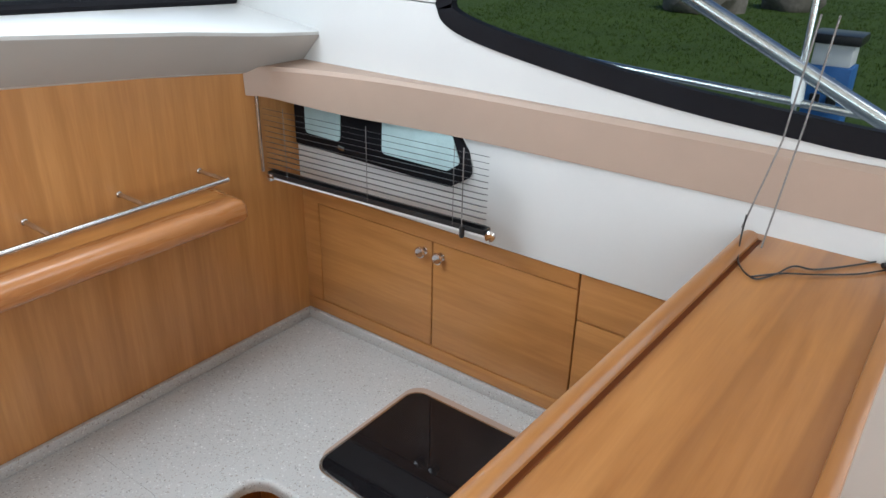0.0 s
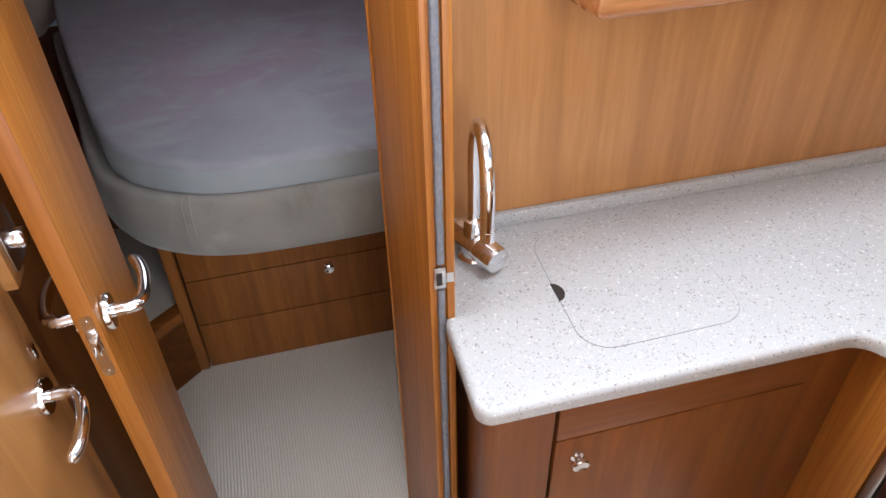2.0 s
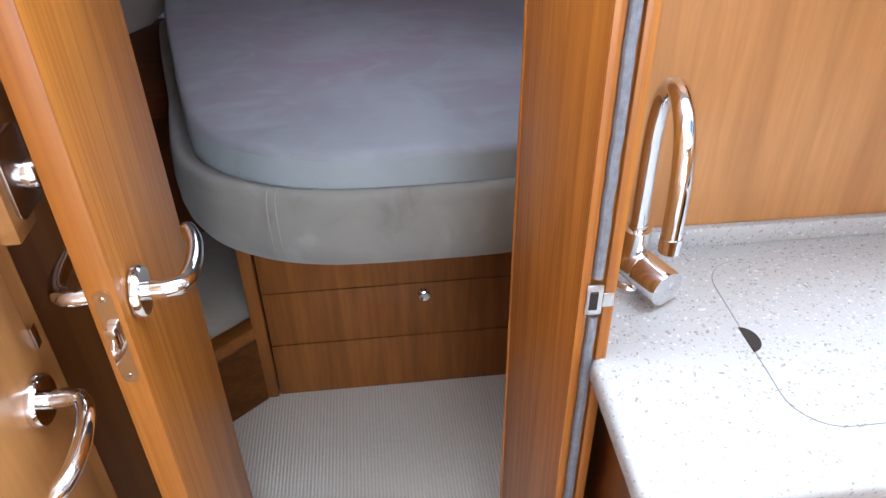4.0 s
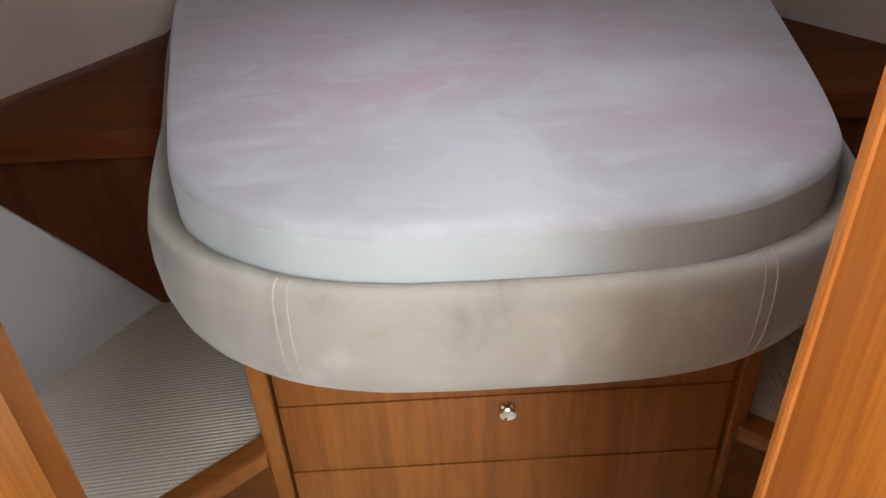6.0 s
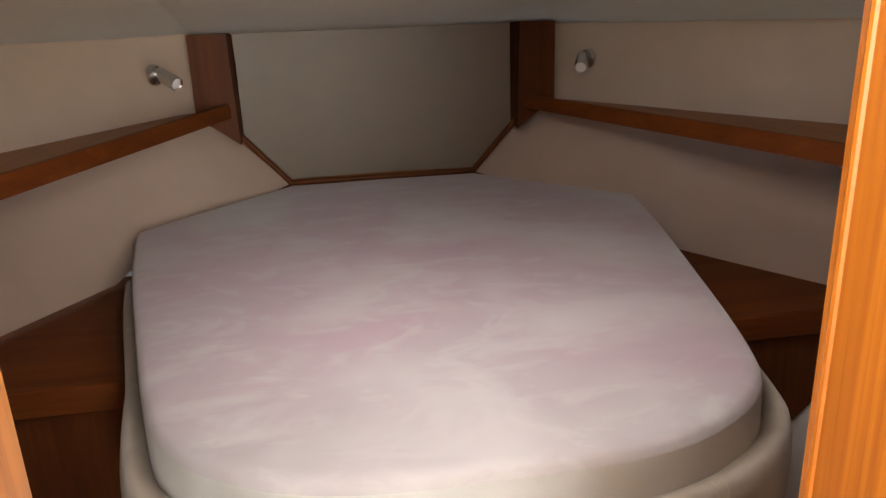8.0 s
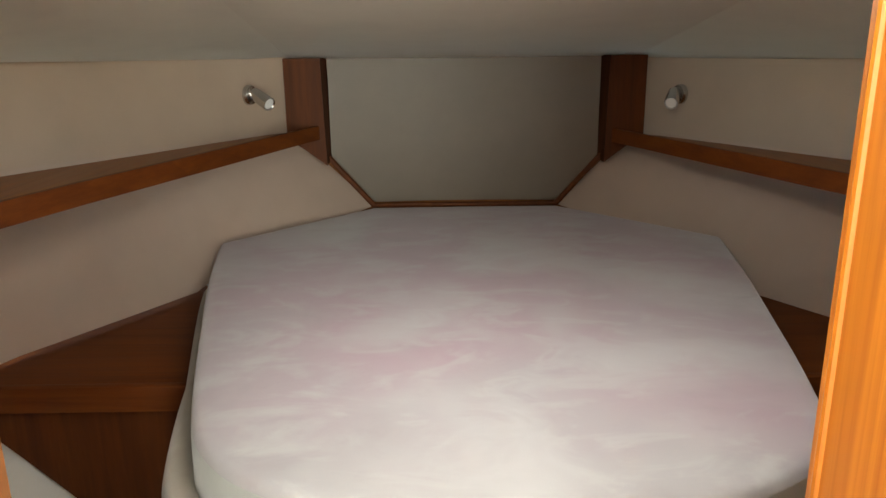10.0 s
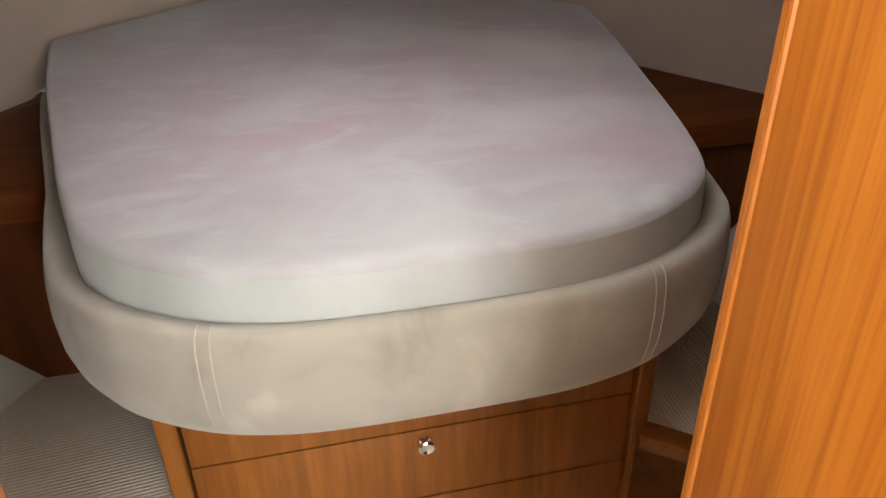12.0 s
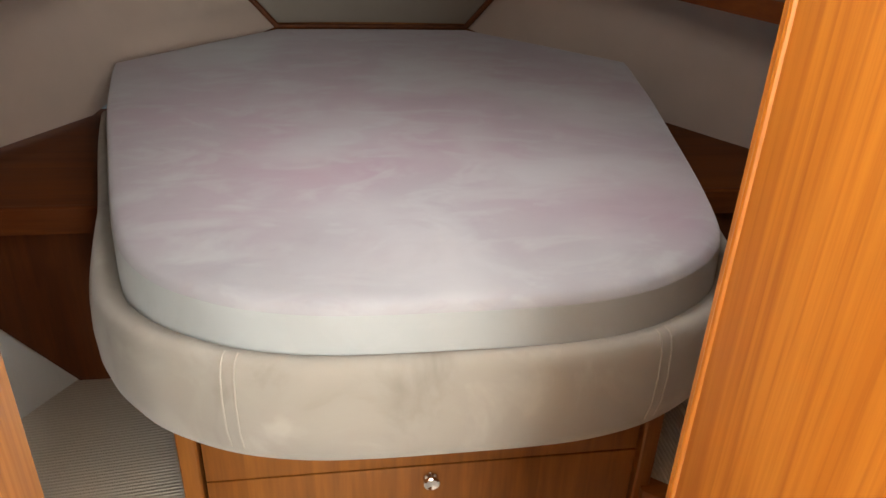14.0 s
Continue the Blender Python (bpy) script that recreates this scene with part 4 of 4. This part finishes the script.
part("handle", tube(smooth_path([(0.826, -0.60, 0.755), (0.800, -0.61, 0.752), (0.790, -0.66, 0.750), (0.788, -0.77, 0.750), (0.790, -0.88, 0.750), (0.800, -0.93, 0.752), (0.826, -0.94, 0.755)], 5), 0.009, 12), black, ov_door, "black curved oven handle")
for i in range(30):
    part("vent_rib", box(0.828, 0.842, -0.997 + i * 0.0152, -0.990 + i * 0.0152, 0.803, 0.820), black_plastic, oven)
for y in (-0.525, -1.015):
    for z in (0.405, 0.83):
        part("screw", lathe([(0, 0.0055), (0.003, 0.005), (0.004, 0.003), (0.0042, 0.0)], (0.822, y, z), (-1, 0, 0), 12), chrome, oven)

# ---- hull-side lockers over the worktop ----
lk = thing("wall_locker", (SIDE, -0.5, 0.93), "low cherry lockers with chrome knobs along the hull side", "locker")
x0, x1 = 1.368, 1.388
part("bottom_rail", box(x0 - 0.002, x1, -1.2, 0.0, 0.931, 0.968, 0.001), wood_level, lk)
part("stile", box(x0 - 0.001, x1, -0.058, 0.0, 0.970, 1.283, 0.001), wood_level, lk)
part("top_rail", box(x0 - 0.002, x1, -0.868, 0.0, 1.279, 1.318, 0.001), wood_level, lk)
d1 = part("locker_door", box(x0, x1, -0.461, -0.0615, 0.971, 1.276, 0.002), wood_level, lk, "cherry locker door")
d2 = part("locker_door", box(x0, x1, -0.868, -0.465, 0.971, 1.276, 0.002), wood_level, lk, "cherry locker door")
part("drawer_front", box(x0, x1, -1.2, -0.872, 1.204, 1.318, 0.002), wood_level, lk, "cherry drawer front")
part("locker_door", box(x0, x1, -1.2, -0.872, 0.971, 1.200, 0.002), wood_level, lk, "cherry locker door")
# Dark sheet that gives the gaps between locker doors their shade.
part("back", box(x1 + 0.001, x1 + 0.004, -1.2, 0.0, 0.93, 1.31), gap_shade, lk)
part("cap", box(x0, 1.42, -1.2, 0.0, 1.3185, 1.322), white_paint, lk)
knob(d1, (x0, -0.438, 1.247), (-1, 0, 0))
knob(d2, (x0, -0.492, 1.245), (-1, 0, 0))

# ---- port light and venetian blind ----
pl = built("window_4", prism(rounded([(-0.003, 1.447), (-0.52, 1.440), (-0.582, 1.478), (-0.570, 1.535), (-0.52, 1.60), (-0.003, 1.60)], [0.006, 0.03, 0.025, 0.03, 0.01, 0.006], 5), 1.3520, 1.3635, "x", 0.002), black, "black-framed port light in the hull side", "window")
# Opaque panes; the bright daylight outside is put into their colour.
pale = plain("daylit_pane_colour", (0.38, 0.50, 0.50), 0.12, vary=0.12, scale=14)
for pn in ([(-0.046, 1.484), (-0.172, 1.482), (-0.176, 1.585), (-0.046, 1.585)], [(-0.314, 1.481), (-0.515, 1.480), (-0.552, 1.505), (-0.520, 1.585), (-0.318, 1.585)]):
    part("pane", prism(rounded(pn, 0.012, 4), 1.3490, 1.3518, "x"), pale, pl, "opaque pane with the daylight outside in its pale colour")
part("handle", tube([(1.352, -0.165, 1.470), (1.338, -0.180, 1.472), (1.338, -0.200, 1.470)], 0.005, 8), steel, pl)
blind = thing("venetian_blind", (1.25, -0.4, 1.39), "half-open aluminium venetian blind before the port light", "blind")


def bx(y):
    return 1.238 - (y + 0.077) * 0.062


def bar(y0, y1, z, hw, hh, tilt=0.0):
    return skin([[(bx(y) + u * math.cos(tilt) - v * math.sin(tilt), y, z + u * math.sin(tilt) + v * math.cos(tilt)) for u, v in ((-hw, -hh), (hw, -hh), (hw, hh), (-hw, hh))] for y in (y0, y1)])


for i in range(12):
    part("slat", bar(-0.672, -0.030, 1.410 + i * 0.0142, 0.0115, 0.0006, -0.36), black_plastic, blind, "thin dark slat")
part("bottom_rail", bar(-0.682, -0.030, 1.398, 0.012, 0.006), black_plastic, blind, "dark bottom rail")
part("bottom_strip", bar(-0.682, -0.030, 1.388, 0.009, 0.0028), white_paint, blind)
for y in (-0.10, -0.36, -0.60):
    part("ladder_cord", tube([(bx(y) - 0.012, y, 1.398), (bx(y) - 0.012, y, 1.58)], 0.0008, 5), cord_grey, blind)
part("pull_cord", tube([(bx(-0.625) - 0.014, -0.625, 1.58), (bx(-0.625) - 0.018, -0.628, 1.40)], 0.0014, 6), cord_grey, blind)
part("cord_weight", lathe([(0, 0.004), (0.004, 0.0065), (0.024, 0.006), (0.026, 0.002)], (bx(-0.63) - 0.018, -0.629, 1.376), (0, 0, 1), 12), black_plastic, blind)
for y in (-0.690, -0.034):
    part("end_bracket", lathe([(0, 0.012), (0.006, 0.012), (0.010, 0.008), (0.016, 0.010), (0.018, 0.0)], (bx(y), y, 1.39), (-0.8, -0.4, 0)), chrome, blind, "chrome hold-down bracket")
part("tilt_wand", tube([(1.225, -0.008, 1.60), (1.225, -0.010, 1.40)], 0.0045, 8), silver, blind, "dull grey tilt wand")

# ---- bulkhead shelf with a rail ----
bs = thing("galley_shelf", (0.72, -0.08, 1.36), "thick rounded cherry shelf with a steel rail on the bulkhead", "shelf")
nose = [(0.020, 1.337), (0.010, 1.338), (0.004, 1.342), (0.0005, 1.350), (0.0, 1.362), (0.001, 1.376), (0.004, 1.385), (0.009, 1.391), (0.016, 1.395), (0.030, 1.401), (0.034, 1.402)]
bm = skin([[(x, y, z) for x, y in rounded([(0.399 + d, -0.126 + d), (1.078 - d, -0.126 + d), (1.090 - d, 0.002), (0.380 + d, 0.010)], [0.004, 0.012, 0, 0], 4)] for d, z in nose])
part("board", bm, wood_trim_x, bs, "rounded glossy cherry board", 0.7)
part("inlay", box(0.432, 1.042, -0.090, 0.0, 1.4015, 1.4030, 0.0008), wood_top, bs)
part("rail", tube([(0.416, -0.101, 1.443), (0.420, -0.101, 1.443), (1.040, -0.104, 1.448), (1.044, -0.104, 1.448)], 0.0058, 12), steel, bs, "brushed steel fiddle rail")
for xw in (0.423, 0.628, 0.833, 1.042):
    yw = (1.37 - xw) * 0.011
    arm = part("rail_arm", tube([(xw, yw + 0.002, 1.446), (xw, -0.101, 1.445)], 0.0052, 12), steel, bs)
    part("arm_rose", lathe([(0, 0.0075), (0.003, 0.0070), (0.004, 0.0056)], (xw, yw, 1.446), (0, -1, 0), 16), steel, arm)

# ---- saloon sideboard ----
sb = thing("sideboard", (0.9, -1.32, SALOON), "varnished cherry sideboard top behind the galley", "sideboard")
part("top", prism([(0.25, -1.445), (1.368, -1.445), (1.368, -1.200), (0.25, -1.162)], 1.490, 1.512), wood_top, sb)


def fore(x):
    return 0.027 - 0.037 * (x - 0.24) / 1.09


part("front_fiddle", skin([[(x, y + fore(x), z) for y, z in ((-1.207, 1.500), (-1.207, 1.519), (-1.203, 1.5245), (-1.196, 1.5275), (-1.187, 1.5270), (-1.179, 1.521), (-1.175, 1.508), (-1.177, 1.490), (-1.184, 1.474), (-1.20, 1.468))] for x in (0.24, 0.6, 0.96, 1.330)]), wood_top, sb, "rounded glossy cherry edging")
# Dark strip laid on the top as the shadow line of the edging.
part("groove_shade", prism([(0.25, -1.2143 + fore(0.25)), (1.33, -1.2143 + fore(1.33)), (1.33, -1.2068 + fore(1.33)), (0.25, -1.2068 + fore(0.25))], 1.5105, 1.5135), wood_dark_x, sb, "dark strip painting the shadow line behind the edging")
part("fiddle_end", lathe([(0, 0.0155), (0.004, 0.014), (0.008, 0.008), (0.009, 0.0)], (1.330, -1.201, 1.511), (1, 0, 0), 16), wood_top, sb)
part("back_fiddle", box(0.25, 1.368, -1.462, -1.440, 1.480, 1.522, 0.005), wood_top, sb)
part("carcase", box(0.505, 1.368, -1.44, -1.215, FLOOR + 0.001, 1.489), wood_wall, sb)
wire = thing("looped_cord", (1.25, -1.3, 1.513), "thin dark cord lying looped on the sideboard", "cord")
part("cord", tube(smooth_path([(1.300, -1.196, 1.565), (1.262, -1.203, 1.530), (1.205, -1.220, 1.516), (1.165, -1.255, 1.515), (1.20, -1.278, 1.515), (1.25, -1.295, 1.516), (1.262, -1.325, 1.515), (1.31, -1.365, 1.515), (1.36, -1.40, 1.515)], 6), 0.0016, 6), black_plastic, wire)
part("cord", tube(smooth_path([(1.163, -1.252, 1.518), (1.21, -1.290, 1.517), (1.24, -1.330, 1.516), (1.29, -1.385, 1.515), (1.35, -1.43, 1.516)], 6), 0.0016, 6), black_plastic, wire)
part("cord_end", tube([(1.345, -1.412, 1.517), (1.365, -1.43, 1.518)], 0.005, 8), black_plastic, wire)
hang = thing("hanging_cords", (1.31, -1.21, 1.57), "pair of thin grey cords hanging from the window", "cord")
part("cord", tube([(1.330, -1.236, 1.90), (1.314, -1.224, 1.70), (1.300, -1.193, 1.540)], 0.0016, 6), cord_grey, hang)
part("cord", tube([(1.335, -1.262, 1.90), (1.318, -1.250, 1.72), (1.295, -1.232, 1.514)], 0.0016, 6), cord_grey, hang)

# ---- outside ----
built("ground", box(2.6, 400, -300, 300, -0.6, 0.36), grass, "green meadow bank beside the mooring", "ground")
random.seed(5)
tv, tf = [], []
for _ in range(22000):
    gx, gy = 2.7 + 16 * random.random() ** 1.3, random.uniform(-5.5, 6.5)
    for _ in range(3):
        an, hh, w = random.uniform(0, 6.28), random.uniform(0.015, 0.05), 0.006
        ca, sa, k = math.cos(an), math.sin(an), len(tv)
        px, py = gx + random.uniform(-0.03, 0.03), gy + random.uniform(-0.03, 0.03)
        tv += [(px - w * sa, py + w * ca, 0.358), (px + w * sa, py - w * ca, 0.358), (px + 0.03 * ca, py + 0.03 * sa, 0.36 + hh)]
        tf.append((k, k + 1, k + 2))
me = bpy.data.meshes.new("grass_tufts")
me.from_pydata(tv, [], tf)
me.materials.append(grass)
tagged(new("grass_tufts", me), "short uneven grass blades on the meadow bank", "grass", "", "stuff")
built("water", box(-400, 2.6, -300, 300, -1.2, -1.0), water, "dark still canal water round the boat", "water")
PX, PY = 4.33, -0.81
ped = thing("power_pedestal", (PX, PY, 0.36), "blue and white shore-power pedestal on the grass bank", "power pedestal")
part("column", box(PX - 0.10, PX + 0.10, PY - 0.10, PY + 0.10, 0.36, 1.34, 0.01), blue, ped)
part("lamp_housing", box(PX - 0.09, PX + 0.09, PY - 0.085, PY + 0.10, 1.34, 1.45, 0.01), white_paint, ped, "white lamp housing")
part("roof", box(PX - 0.12, PX + 0.12, PY - 0.115, PY + 0.125, 1.45, 1.50, 0.012), black_plastic, ped, "black cap")
for y in (PY - 0.04, PY + 0.04):
    part("socket", box(PX - 0.115, PX - 0.10, y - 0.025, y + 0.025, 1.12, 1.20, 0.006), black_plastic, ped)
part("plate", box(PX - 0.108, PX - 0.10, PY - 0.035, PY + 0.035, 1.23, 1.29), silver, ped)
rail = thing("deck_rail", (1.75, -1.2, 1.4), "polished stainless guard rails outside the window", "rail")
part("brace", tube([(1.75, 0.05, 2.314), (1.75, -1.9, 1.382)], 0.018, 18), silver, rail)
part("rail", tube([(1.75, -0.55, 1.70), (1.75, -1.5, 1.655)], 0.009, 12), silver, rail)
part("stanchion", tube([(1.75, -1.14, 2.2), (1.75, -1.155, 1.2)], 0.008, 12), silver, rail)
part("clamp", tube([(1.75, -1.148, 1.74), (1.75, -1.151, 1.67)], 0.013, 12), white_paint, rail)
HULL = [(2.1, -4.3), (2.1, 0.8), (1.98, 1.5), (1.62, 2.3), (1.05, 3.0), (0.45, 3.4), (0.0, 3.5)]
shell = HULL + mirror(HULL[:-1])[::-1]
built("hull", join(sheet([(x * 0.80, y, -1.1) for x, y in shell], [(x, y, 1.10) for x, y in shell], 0.04, 4), box(-2.06, 2.06, -4.34, -4.30, -1.0, 1.10)), gel, "white motor boat hull lying in the water", "hull")
for s, nm in ((1, "starboard"), (-1, "port")):
    dk = [(1.45, -4.3), (2.1, -4.3), (2.1, 0.8), (1.98, 1.5), (1.62, 2.3), (1.55, 2.4), (1.45, 2.4)]
    built("side_deck" if s > 0 else "side_deck_port", prism(dk if s > 0 else mirror(dk)[::-1], 1.10, 1.2), gel, "white side deck outside the window", "deck")
    x0, x1 = min(s * 1.45, s * 1.49), max(s * 1.45, s * 1.49)
    # Unseen coachroof sides; their windows are added to let daylight leak into the cabin.
    built(f"wall_coachroof_{nm}", join(box(x0, x1, 0.31, 2.40, 1.0, 1.20), box(x0, x1, 0.31, 2.40, 1.59, 1.63), box(x0, x1, 0.31, 0.38, 1.20, 1.59), box(x0, x1, 2.30, 2.40, 1.20, 1.59)), gel, "unseen white coachroof side with openings added to pass daylight", "wall")
    cw = built("window_5" if s > 0 else "window_6", box(x0 + 0.017, x1 - 0.017, 0.38, 2.30, 1.20, 1.59), clear, "unseen window added so that daylight leaks into the cabin", "window")
    cw.visible_shadow = False
built("bow_deck", prism([(-1.55, 2.4), (1.55, 2.4), (1.05, 3.0), (0.45, 3.4), (0.0, 3.5), (-0.45, 3.4), (-1.05, 3.0)], 1.10, 1.2), gel, "white bow deck before the coachroof", "deck")
built("wall_coachroof_fore", box(-1.5, 1.5, 2.41, 2.45, 1.0, 1.40), gel, "white front of the coachroof", "wall")
random.seed(11)
for at, r in (((14.5, 3.2, 0.5), 0.75), ((16.0, 2.0, 0.5), 0.6)):
    bm = bmesh.new()
    bmesh.ops.create_icosphere(bm, subdivisions=3, radius=r)
    for v in bm.verts:
        v.co *= 1 + 0.28 * noise.noise(v.co * 2.1 + Vector(at))
        v.co.z *= 0.6
        v.co += Vector(at)
    tagged(part("boulder", bm, soil), "grey weathered boulder on the grass bank", "boulder", "boulders on the bank")
